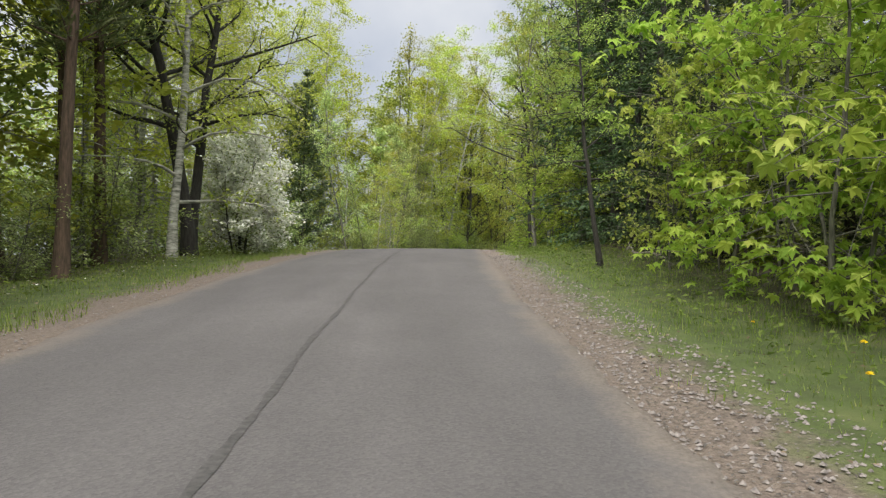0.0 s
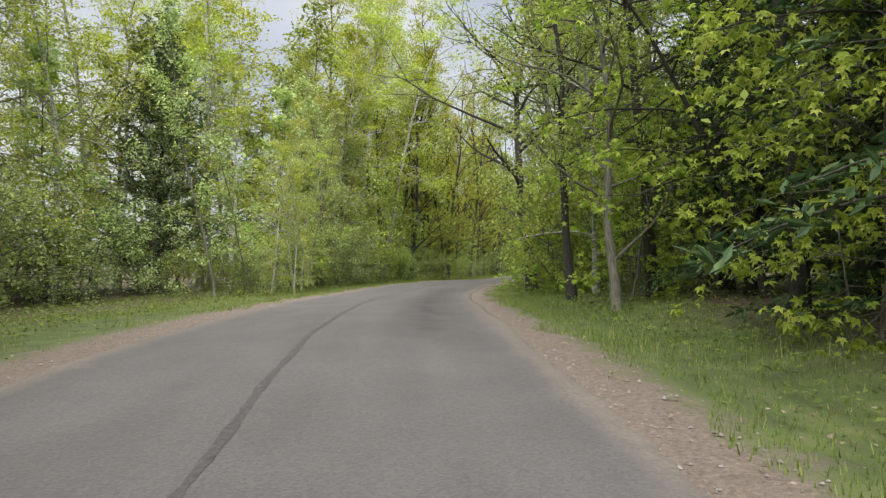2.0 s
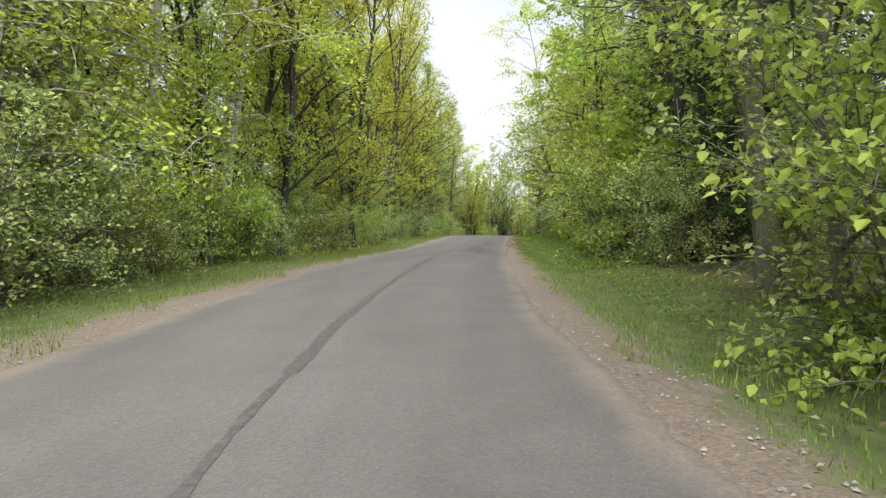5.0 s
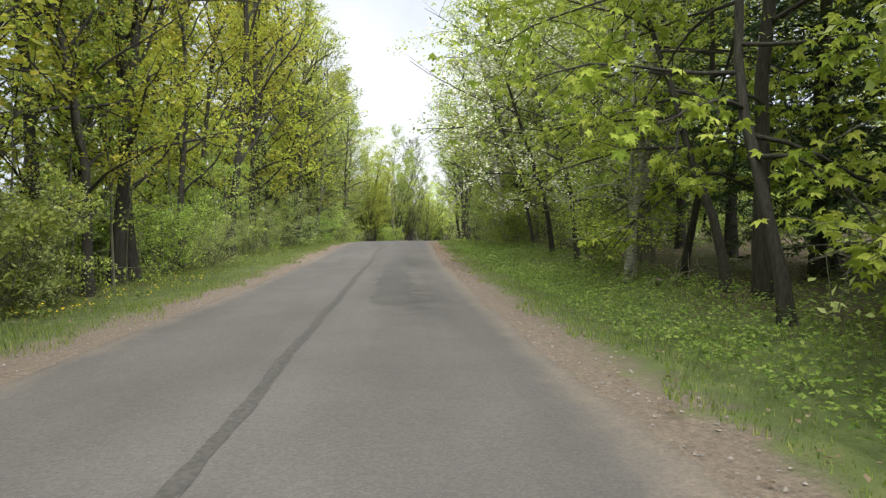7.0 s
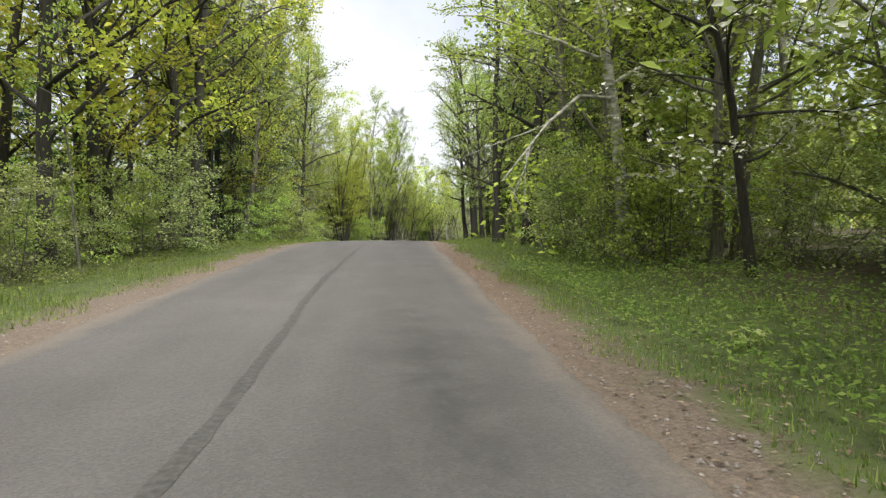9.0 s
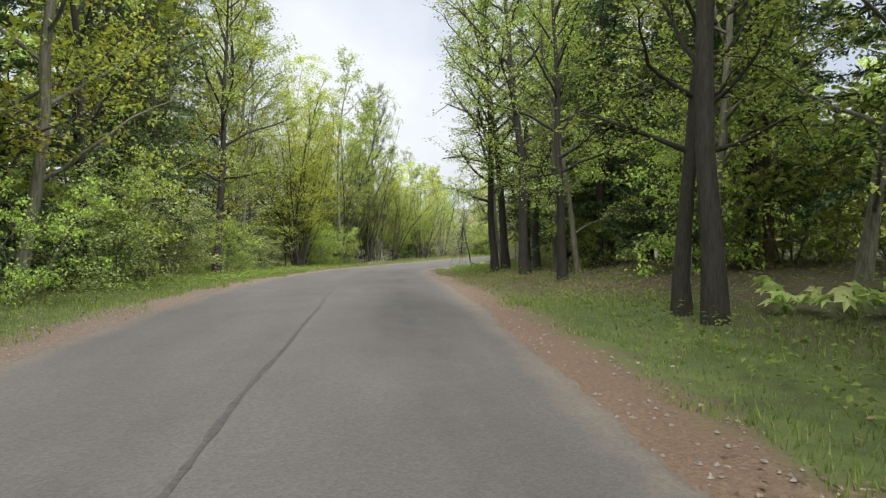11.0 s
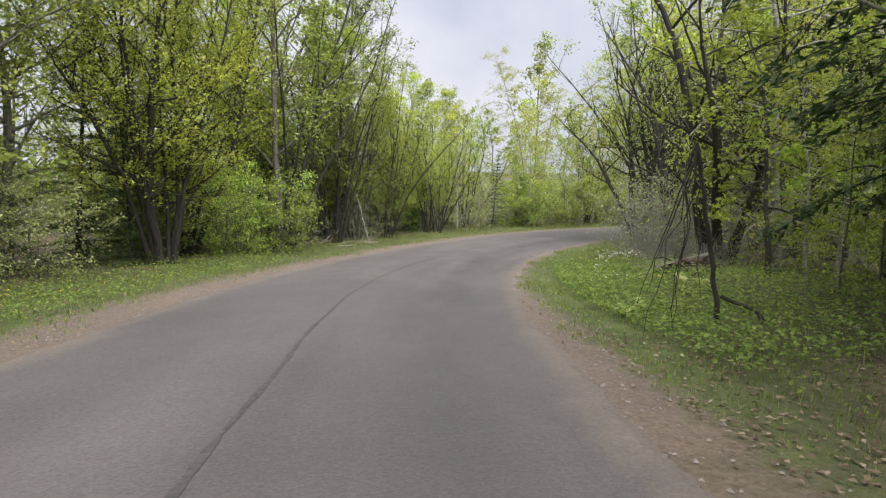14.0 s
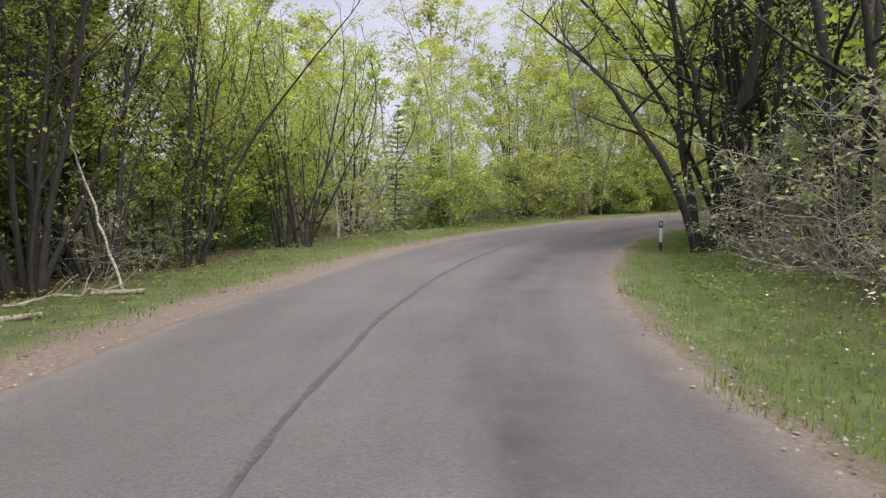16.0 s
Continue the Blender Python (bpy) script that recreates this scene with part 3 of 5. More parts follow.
def conifer(seed, tall, r, low, whorls, per_whorl, reach, droop, leaf, dense, top_only=False):
    """Spruce or pine: straight trunk, whorls of boughs, needle sprays along them."""
    rng = np.random.default_rng(seed)
    wood, crown_geo, pts, dirs = Geo(), Geo(), [], []
    p = bent((0, 0, -0.25), UP + rng.normal(size=3) * 0.015, tall + 0.25, 12, rng, 0.015, 0.05)
    rad = r * (1 - np.linspace(0, 1, 13) * 0.9)
    rad[0] *= 1.4
    wood.tube(p, rad, 8)
    for w in range(whorls):
        u = low + (0.985 - low) * (w + rng.uniform(0, 0.6)) / whorls
        i = min(int(u * 12), 11)
        q = p[i] + (p[i + 1] - p[i]) * (u * 12 - i)
        v = (u - low) / (1 - low)
        for k in range(per_whorl):
            ln = reach * ((1 - v) ** 0.8 + 0.06) * rng.uniform(0.65, 1.15)
            if top_only:
                ln = reach * (0.45 + 0.8 * math.sin(math.pi * min(1, v * 0.9 + 0.1))) * rng.uniform(0.6, 1.2)
            az = k * 2 * np.pi / per_whorl + w * 1.1 + rng.normal() * 0.25
            b = bent(q, around(az, radians(5 if not top_only else 18) + 0.5 * v), ln, 5, rng, 0.07, droop)
            wood.tube(b, np.linspace(max(0.03 * (1 - v), 0.012), 0.006, 6), 3, False)
            m = max(3, int(dense * ln))
            t = rng.uniform(0.15 if not top_only else 0.45, 1.05, m) * 5
            j = np.clip(t.astype(int), 0, 4)
            c = b[j] + (b[j + 1] - b[j]) * (t - j)[:, None]
            d = (b[j + 1] - b[j])
            d /= np.linalg.norm(d, axis=1)[:, None]
            sd = np.cross(d, UP) * rng.choice([-1, 1], m)[:, None]
            off = rng.uniform(0, 0.34, m)[:, None] * (1.1 - (t / 5)[:, None] * 0.7) * min(1.3, ln)
            pts.append(c + sd * off + rng.normal(size=(m, 3)) * (0.05 if not top_only else 0.14))
            dirs.append(d + sd * 0.9 - UP * (0.35 if not top_only else -0.4))
    if pts:
        crown_geo.leaves(np.concatenate(pts), leaf, rng, 0.25, 0.3 if not top_only else 0.16, 0.3, np.concatenate(dirs))
    return wood, crown_geo


PROTO = {}


def prototype(key, name, category, label, geos, wood_mat, leaf_mat, crown_label="", extra=None, group="roadside trees"):
    thing = new(name)
    tagged(thing, label, category, group)
    wood, leaves = geos
    part("trunk" if category != "bush" else "branchwork", wood, wood_mat, thing, "", True)
    part("crown", leaves, leaf_mat, thing, crown_label)
    if extra:
        part(extra[0], extra[1], extra[2], thing, extra[3])
    PROTO.setdefault(key, []).append([thing, False])


def blossoms(geos, seed, share, size, per=3):
    """Small white flowers gathered at a share of a crown's leaf places."""
    rng = np.random.default_rng(seed)
    v = np.concatenate(geos[1].v).reshape(-1, 4, 3).mean(1)
    c = v[rng.random(len(v)) < share]
    c = np.repeat(c, per, 0) + rng.normal(size=(len(c) * per, 3)) * 0.06
    g = Geo()
    g.leaves(c, size, rng, 0.5, 0.9, 0.3)
    return g


def tree_kind(key, count, name, label, bark, leaf, tall, r, low, limbs, reach, angle, rise, twigs, per, size, spread, seed, category="tree", group="roadside trees", **more):
    """A near and a far form of one kind of tree; the far one has fewer and larger leaves."""
    for i in range(count):
        prototype(key, name, category, label, broadleaf(seed + i, tall * (1 + 0.09 * i), r, low, limbs, reach, angle, rise, twigs, per, size, spread, **more),
                  bark, leaf, group=group)
    if category == "tree":
        for i in range(2):
            far_more = {k: v for k, v in more.items() if k not in ("broad", "lobed")}
            prototype("far_" + key, name, category, label,
                      broadleaf(seed + 5 + i, tall * (1.05 + 0.1 * i), r, low, max(8, int(limbs * 0.75)), reach, angle, rise, 6, per * 0.62, size * 2.05, spread * 1.3, lite=True, **far_more),
                      bark, leaf, group=group)


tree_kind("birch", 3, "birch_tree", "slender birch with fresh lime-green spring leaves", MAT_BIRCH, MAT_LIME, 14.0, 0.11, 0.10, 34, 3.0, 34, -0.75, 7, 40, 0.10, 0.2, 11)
tree_kind("alder", 3, "alder_tree", "grey-barked deciduous tree with fresh green leaves", MAT_GREYBARK, MAT_GREEN, 12.5, 0.12, 0.10, 28, 2.6, 38, 0.15, 6, 38, 0.108, 0.19, 21)
tree_kind("pale", 3, "willow_tree", "young willow with pale grey-green leaves", MAT_GREYBARK, MAT_PALE, 9.5, 0.07, 0.05, 26, 2.0, 42, 0.2, 6, 22, 0.13, 0.17, 31)
tree_kind("maple", 3, "maple_tree", "maple in yellow-green flower with orange tints", MAT_BARK, MAT_MAPLE, 13.0, 0.13, 0.12, 28, 2.9, 46, 0.4, 6, 36, 0.112, 0.2, 41)
tree_kind("stems", 3, "multi_stemmed_willow", "dark many-stemmed willow with sparse young leaves", MAT_BARK, MAT_GREEN, 10.5, 0.085, 0.2, 10, 2.0, 42, 0.25, 5, 16, 0.10, 0.16, 51, stems=7, fan=0.42, lean=0.05)
tree_kind("sapling", 3, "sapling", "thin young tree with layered broad green leaves", MAT_GREYBARK, MAT_HAZEL, 6.0, 0.035, 0.10, 18, 1.25, 22, -0.1, 5, 12, 0.085, 0.14, 71, broad=True)
tree_kind("trunkish", 2, "aspen_tree", "tall aspen with a bare lower trunk and green top", MAT_BARK, MAT_GREEN, 16.0, 0.16, 0.3, 24, 2.5, 30, 0.1, 6, 28, 0.125, 0.2, 141)
tree_kind("dark", 2, "dark_barked_tree", "dark thick-trunked deciduous tree with sparse green leaves", MAT_BARK, MAT_GREEN, 13.0, 0.2, 0.26, 26, 3.0, 36, 0.2, 7, 34, 0.11, 0.19, 151, wobble=0.07)
tree_kind("hazel", 3, "hazel_bush", "hazel bush with broad fresh green leaves", MAT_GREYBARK, MAT_HAZEL, 3.7, 0.028, 0.08, 10, 1.35, 24, -0.2, 5, 13, 0.094, 0.12, 61, "bush", "roadside bushes",
          lean=0.1, stems=6, fan=0.55, broad=True)
tree_kind("thicket", 2, "leafy_thicket", "low leafy thicket of young shoots", MAT_GREYBARK, MAT_GREEN, 2.2, 0.018, 0.06, 8, 0.9, 40, 0.1, 4, 9, 0.115, 0.16, 161, "bush", "roadside bushes",
          lean=0.15, stems=5, fan=0.7)
tree_kind("brush", 2, "brush_thicket", "grey tangled thicket of mostly bare twigs", MAT_TWIG, MAT_PALE, 2.8, 0.02, 0.05, 10, 1.3, 25, -0.2, 6, 1.6, 0.09, 0.1, 171, "bush", "roadside bushes",
          lean=0.2, stems=6, fan=0.9)
tree_kind("spray", 3, "young_maple", "young maple with layered sprays of large lime leaves", MAT_GREYBARK, MAT_NORWAY, 5.2, 0.04, 0.12, 15, 1.75, 12, -0.25, 5, 8, 0.145, 0.13, 201, "bush", "roadside bushes",
          lean=0.07, stems=3, fan=0.3, lobed=True)
tree_kind("highspray", 2, "maple_tree", "slender maple with large hanging leaves above a bare stem", MAT_BARK, MAT_NORWAY, 9.5, 0.1, 0.24, 24, 3.0, 10, -0.35, 7, 12, 0.15, 0.16, 211, "bush", "roadside bushes",
          lean=0.05, lobed=True)
tree_kind("softbush", 3, "hazel_bush", "soft grey-green hazel undergrowth with layered leaves", MAT_GREYBARK, MAT_PALE, 3.2, 0.024, 0.06, 10, 1.4, 14, -0.15, 6, 14, 0.085, 0.12, 221, "bush", "roadside bushes",
          lean=0.12, stems=6, fan=0.6)
tree_kind("dome", 2, "multi_stemmed_willow", "broad many-stemmed willow with fine branches and young leaves", MAT_BARK, MAT_LIME, 12.5, 0.11, 0.16, 24, 2.7, 42, 0.2, 8, 24, 0.09, 0.15, 231, stems=9, fan=0.5, lean=0.04)
tree_kind("leaner", 1, "leaning_willow", "dark leaning willow clump with bare crooked side limbs", MAT_BARK, MAT_PALE, 10.5, 0.17, 0.22, 10, 2.4, 34, 0.35, 6, 5.0, 0.09, 0.14, 241, stems=5, fan=0.4, lean=0.06, wobble=0.09)
for i in range(2):
    prototype("pine", "pine_tree", "tree", "tall pine with reddish bark and dark high crown",
              conifer(81 + i, 16 + i, 0.15, 0.30, 14, 5, 2.3, 0.4, 0.3, 55, True), MAT_PINEBARK, MAT_PINE)
    prototype("spruce", "spruce_tree", "tree", "dark spruce with drooping boughs to the ground",
              conifer(91 + i, 13 + 2 * i, 0.15, 0.05, 24, 6, 2.7, -0.45, 0.16, 54), MAT_BARK, MAT_NEEDLE)
prototype("tallspruce", "spruce_tree", "tree", "tall dark spruce with a bare lower trunk",
          conifer(95, 17, 0.17, 0.12, 27, 6, 3.4, -0.6, 0.17, 62), MAT_BARK, MAT_NEEDLE)
prototype("youngpine", "young_pine", "tree", "bushy grey-green pine standing before birches",
          conifer(101, 8.5, 0.09, 0.1, 22, 5, 2.3, 0.55, 0.2, 60), MAT_BARK, MAT_YOUNGPINE)
g = broadleaf(111, 3.9, 0.06, 0.06, 13, 1.5, 32, 0.0, 7, 16, 0.10, 0.13, 0.1, 5, 0.55)
prototype("blossom", "blossoming_bush", "bush", "wild pear bush covered with white blossom", g, MAT_BARK, MAT_PALE, "",
          ("blossom", blossoms(g, 5, 0.8, 0.10, 4), MAT_PETAL, "dense white blossom"), "blossoming trees")
for i in range(2):
    g = broadleaf(121 + i, 9.0, 0.09, 0.22, 24, 3.1, 25, -0.25, 6, 18, 0.14, 0.18, 0.08)
    prototype("cherry", "bird_cherry_tree", "tree", "green bird cherry with scattered white blossom clusters", g, MAT_BARK, MAT_GREEN, "",
              ("blossom", blossoms(g, 6, 0.24, 0.08, 6), MAT_PETAL, "small white blossom clusters"), "blossoming trees")
prototype("oak", "bare_oak_tree", "tree", "crooked oak with mostly bare grey limbs",
          broadleaf(131, 9.5, 0.17, 0.22, 20, 3.8, 25, 0.35, 10, 2.5, 0.11, 0.12, 0.06, wobble=0.09), MAT_BARK, MAT_PALE)


def plant(key, s, d, scale=1.0, turn=0.0, which=0, sink=0.0, lean=0.0, lean_to=0.0):
    """Sets a tree of a kind on the ground at station s, d metres right of the road's middle."""
    p = at(np.array(float(s)), np.array(float(d)), -sink)
    protos = PROTO[key]
    slot = protos[which % len(protos)]
    m = Matrix.Translation(Vector(p)) @ Matrix.Rotation(lean_to, 4, "Z") @ Matrix.Rotation(lean, 4, "Y") @ Matrix.Rotation(turn, 4, "Z") @ Matrix.Scale(scale, 4)
    if slot[1]:
        return copy_thing(slot[0], Matrix(m) if slot[0].scale[0] == 1 else m @ Matrix.Scale(1 / slot[0].scale[0], 4))
    slot[0].matrix_basis = m
    slot[1] = True
    return slot[0]

# ---- trees and bushes that stand out, one by one

def stand(key, s, d, scale, turn, form, lean, heading):
    """One tree or bush that stands out: its kind, station, distance right of the road's middle, size, turn, form, and lean in degrees with its heading (0 along +x)."""
    return plant(key, s, d, scale, turn, form, 0.03, radians(lean), radians(heading))



# left side of the road, stations 7 to 16
stand("pine", 9.5, -5.2, 1.0, 0, 0, 1, 180)
stand("pine", 13.3, -6.0, 0.95, 2, 1, 2, 10)
stand("pine", 7, -7.2, 1.05, 1, 0, 1, 90)
stand("pine", 16.5, -8.0, 1.0, 4, 1, 1, 0)

# left side of the road, stations 20 to 22
stand("dark", 19.6, -6.0, 1.05, 1, 0, 3, 170)
stand("dark", 20.3, -6.3, 0.9, 4, 1, 6, 10)
stand("birch", 25.5, -10.2, 1.15, 3, 1, 2, 20)
stand("blossom", 22.4, -5.5, 1.0, 0.5, 0, 0, 0)

# left side of the road, stations 28 to 69
stand("youngpine", 52, -14.3, 1.85, 0, 0, 1, 90)
stand("birch", 57.5, -15.5, 1.65, 4, 1, 1, 0)
stand("birch", 61.5, -15.2, 1.6, 1, 2, 1, 0)
stand("birch", 46.5, -17.5, 1.6, 0, 2, 1, 180)
stand("birch", 41.5, -17, 1.55, 2, 1, 1, 0)
stand("birch", 44, -19.5, 1.38, 1, 0, 0, 0)
stand("birch", 48.5, -18.5, 1.44, 2, 1, 0, 0)
stand("birch", 54, -19.5, 1.44, 3, 2, 0, 0)
stand("birch", 60, -17, 1.32, 4, 0, 0, 0)
stand("birch", 64, -19, 1.38, 5, 1, 0, 0)
stand("birch", 57.5, -21.5, 1.49, 0, 2, 0, 0)
stand("birch", 69, -16.5, 1.32, 2, 0, 0, 0)
stand("birch", 51, -22.5, 1.49, 1, 1, 0, 0)
stand("birch", 40, -22, 1.38, 3, 2, 0, 0)
stand("birch", 36.5, -18.5, 1.32, 2, 0, 0, 0)
stand("birch", 31, -13, 0.95, 4, 1, 0, 0)
stand("birch", 28, -12.5, 1.0, 5, 2, 0, 0)
stand("birch", 33, -17, 1.26, 1, 0, 0, 0)
stand("birch", 46, -15, 1.15, 0, 0, 1, 0)
stand("birch", 52, -16.5, 1.38, 2, 1, 1, 50)
stand("birch", 43, -17, 1.26, 4, 2, 1, 0)
stand("birch", 56, -14.5, 1.05, 1, 0, 0, 0)
stand("birch", 39, -14, 1.1, 3, 1, 0, 0)
stand("birch", 35, -15, 1.0, 5, 2, 0, 0)

# left side of the road, stations 44 to 58
stand("birch", 47.2, -5.0, 0.42, 0, 0, 2, 0)
stand("birch", 48.0, -5.3, 0.45, 2, 1, 3, 180)
stand("birch", 46.4, -5.7, 0.5, 4, 2, 3, 90)
stand("birch", 49.3, -5.4, 0.48, 1, 0, 2, 30)
stand("pale", 45.4, -6.2, 0.6, 1, 1, 2, 0)
stand("birch", 58.5, -7.2, 0.95, 1, 0, 1, 0)
stand("pale", 51, -5.6, 0.9, 1, 0, 0, 0)
stand("pale", 54, -6, 1.0, 2, 1, 0, 0)
stand("pale", 44, -7, 0.95, 3, 2, 0, 0)

# left side of the road, stations 78 to 107
stand("trunkish", 82.5, -7.3, 1.0, 0, 0, 1, 0)
stand("maple", 78, -7.5, 1.0, 1, 0, 2, 0)
stand("maple", 86, -8, 1.0, 2, 1, 0, 0)
stand("maple", 91, -6.9, 1.0, 3, 2, 3, 0)
stand("maple", 96, -7.4, 1.05, 4, 0, 0, 0)
stand("maple", 102, -6.8, 1.5, 0, 1, 4, 340)
stand("maple", 106, -7.5, 1.5, 2, 2, 2, 340)

# left side of the road, stations 110 to 138
stand("dark", 110, -5.9, 1.3, 1, 0, 2, 0)
stand("dark", 135.5, -6.6, 0.95, 1, 1, 4, 330)
stand("alder", 138.5, -7.4, 0.95, 2, 0, 0, 0)
stand("tallspruce", 128, -7.8, 0.95, 1.5, 0, 0, 0)
stand("tallspruce", 132.8, -8.6, 1.0, 4.1, 0, 0, 0)
stand("pine", 130.2, -7.0, 0.9, 2, 0, 1, 0)
stand("spruce", 131, -9.6, 0.9, 1, 1, 0, 0)
stand("spruce", 127, -8.4, 0.85, 2, 0, 0, 0)

# left side of the road, stations 143 to 173
stand("spruce", 158, -8.6, 0.5, 0, 0, 0, 0)
stand("spruce", 162.5, -9.2, 0.55, 1, 1, 0, 0)
stand("spruce", 167, -8.8, 0.5, 2, 0, 0, 0)
stand("spruce", 150.5, -10, 0.6, 3, 1, 0, 0)
stand("spruce", 146, -9, 0.55, 4, 0, 0, 0)
stand("spruce", 171, -9, 0.5, 5, 1, 0, 0)
stand("maple", 143, -9.2, 1.35, 2, 1, 3, 0)
stand("alder", 146.5, -10, 1.45, 1, 0, 3, 0)
stand("birch", 155, -10.5, 1.1, 3, 1, 2, 0)
stand("alder", 162, -9.4, 0.72, 4, 2, 2, 0)
stand("dome", 150.2, -6.9, 1.0, 0.6, 0, 0, 0)
stand("dome", 153.4, -8.6, 0.95, 2.6, 1, 0, 0)
stand("dome", 158.4, -9.0, 0.8, 4.4, 0, 0, 0)
stand("dome", 162.4, -8.4, 0.68, 1.4, 1, 0, 0)
stand("dome", 166.8, -8.2, 0.6, 3.0, 0, 0, 0)
stand("dome", 170.5, -9.4, 0.5, 5.2, 1, 0, 0)
stand("spruce", 150, -7.8, 0.42, 1, 0, 0, 0)
stand("spruce", 153, -10.5, 0.5, 2, 1, 0, 0)
stand("spruce", 156, -11, 0.5, 3, 0, 0, 0)
stand("spruce", 160, -10.5, 0.55, 4, 1, 0, 0)
stand("spruce", 165, -11, 0.5, 5, 0, 0, 0)
stand("spruce", 145, -11, 0.9, 1, 1, 0, 0)
stand("stems", 156.4, -6.9, 1.25, 2, 1, 0, 0)
stand("stems", 160, -6.4, 0.9, 1, 2, 0, 0)
stand("stems", 164.2, -6.4, 0.75, 4, 0, 0, 0)
stand("stems", 168.5, -6.8, 0.7, 3, 1, 0, 0)
stand("stems", 173, -7.5, 0.68, 0, 2, 0, 0)

# both sides of the road, stations 24 to 89
stand("alder", 47.5, 7.8, 1.5, 4, 2, 5, 180)
stand("alder", 52, 6.4, 1.55, 5, 0, 5, 180)
stand("alder", 57.5, 6.6, 1.55, 1, 1, 8, 180)
stand("alder", 62, 8.4, 1.35, 3, 0, 6, 180)
stand("birch", 62, -9, 1.4, 1, 0, 2, 0)
stand("birch", 66, -8.5, 1.45, 3, 1, 2, 0)
stand("maple", 70, -9, 1.4, 2, 0, 3, 0)
stand("birch", 74, -9.5, 1.45, 0, 2, 3, 0)
stand("maple", 79, -10, 1.4, 4, 1, 3, 0)
stand("maple", 84, -9.5, 1.4, 1, 2, 3, 0)
stand("maple", 89, -9.5, 1.4, 5, 0, 3, 0)

# left side of the road, stations 26 to 55
stand("pale", 26, -24, 1.2, 0, 0, 0, 0)
stand("pale", 30, -26, 1.3, 1, 1, 0, 0)
stand("pale", 34, -24, 1.2, 2, 2, 0, 0)
stand("pale", 38, -26, 1.3, 3, 0, 0, 0)
stand("pale", 42, -25, 1.3, 4, 1, 0, 0)
stand("pale", 46, -27, 1.3, 5, 2, 0, 0)
stand("pale", 50, -26, 1.3, 0, 0, 0, 0)
stand("pale", 55, -27, 1.3, 1, 1, 0, 0)
stand("softbush", 33, -15.4, 1.5, 0, 0, 0, 0)
stand("softbush", 36, -15.0, 1.6, 1, 1, 0, 0)
stand("softbush", 38.8, -15.6, 1.5, 2, 2, 0, 0)
stand("softbush", 41.5, -15.1, 1.7, 3, 0, 0, 0)
stand("softbush", 44.5, -15.4, 1.5, 4, 1, 0, 0)
stand("softbush", 47.5, -15.0, 1.6, 5, 2, 0, 0)
stand("softbush", 50, -13.2, 1.4, 0, 1, 0, 0)
stand("thicket", 27, -18, 2, 0, 0, 0, 0)
stand("thicket", 31, -20, 2, 1, 1, 0, 0)
stand("thicket", 35, -21, 2.2, 2, 0, 0, 0)
stand("thicket", 39, -20, 2, 3, 1, 0, 0)
stand("thicket", 43, -21, 2.2, 4, 0, 0, 0)
stand("thicket", 47, -21, 2, 5, 1, 0, 0)

# both sides of the road, stations 38 to 100
stand("alder", 84.5, 8.2, 1.3, 1, 0, 6, 170)
stand("alder", 93.5, 9.4, 1.15, 3, 1, 4, 165)
stand("softbush", 94.2, 9.2, 0.9, 0.7, 0, 0, 0)
stand("softbush", 97.4, 8.7, 0.8, 2.7, 1, 0, 0)
stand("softbush", 91.4, 10.2, 1.0, 4.7, 2, 0, 0)
stand("alder", 99, 7.8, 0.95, 5, 2, 5, 160)
stand("maple", 72.5, -6.4, 1.35, 0.5, 0, 5, 350)
stand("maple", 84, -6.3, 1.35, 2.5, 1, 5, 345)
stand("maple", 97, -6.6, 1.55, 4.5, 2, 5, 340)
stand("maple", 109, -6.6, 1.5, 1.5, 0, 5, 340)
stand("alder", 119.5, -6.6, 1.2, 3.5, 1, 4, 340)
stand("alder", 105.5, 7.0, 1.3, 2.9, 0, 5, 160)
stand("birch", 61, -7.6, 1.5, 2, 0, 2, 0)
stand("maple", 65, -11, 1.55, 3, 1, 2, 0)
stand("birch", 68.5, -7.4, 1.5, 5, 2, 3, 0)
stand("birch", 71.5, -11.5, 1.6, 1, 0, 2, 0)
stand("maple", 76, -7.4, 1.5, 0, 2, 3, 0)
stand("birch", 77, -12.5, 1.6, 2, 1, 2, 0)
stand("maple", 81, -7.8, 1.4, 1, 1, 3, 0)
stand("alder", 37.5, 9.2, 1.2, 0, 0, 2, 180)
stand("alder", 41, 9.4, 1.1, 3, 1, 2, 180)
stand("alder", 49, 8, 1.45, 5, 2, 6, 180)
stand("alder", 55.5, 8, 1.4, 2, 0, 6, 180)
stand("alder", 60, 9, 1.45, 4, 1, 7, 180)
stand("birch", 100, 6.4, 1.3, 2, 1, 5, 150)

# left side of the road, stations 172 to 216: low growth in the bend, lime birches beyond
stand("pale", 172, -13, 0.7, 1.8, 2, 0, 0)
stand("birch", 175, -10, 0.5, 0.6, 0, 0, 0)
stand("pale", 177.5, -9.5, 0.7, 2.4, 2, 0, 0)
stand("alder", 179, -16, 0.6, 4.8, 0, 0, 0)
stand("softbush", 146.2, -7.3, 0.85, 1.0, 0, 0, 0)
stand("softbush", 143.4, -7.8, 0.7, 3.0, 1, 0, 0)
stand("alder", 178, -14, 0.8, 0.4, 0, 0, 0)
stand("alder", 175.4, -15.2, 0.85, 2.4, 1, 0, 0)
stand("alder", 173, -13.6, 0.8, 4.4, 2, 0, 0)
stand("alder", 179.6, -18, 0.85, 1.4, 0, 0, 0)
stand("spruce", 178, -6.8, 0.3, 0.4, 0, 0, 0)
stand("spruce", 175.6, -7.4, 0.36, 2.4, 1, 0, 0)
stand("spruce", 168.4, -7.8, 0.34, 1.4, 0, 0, 0)
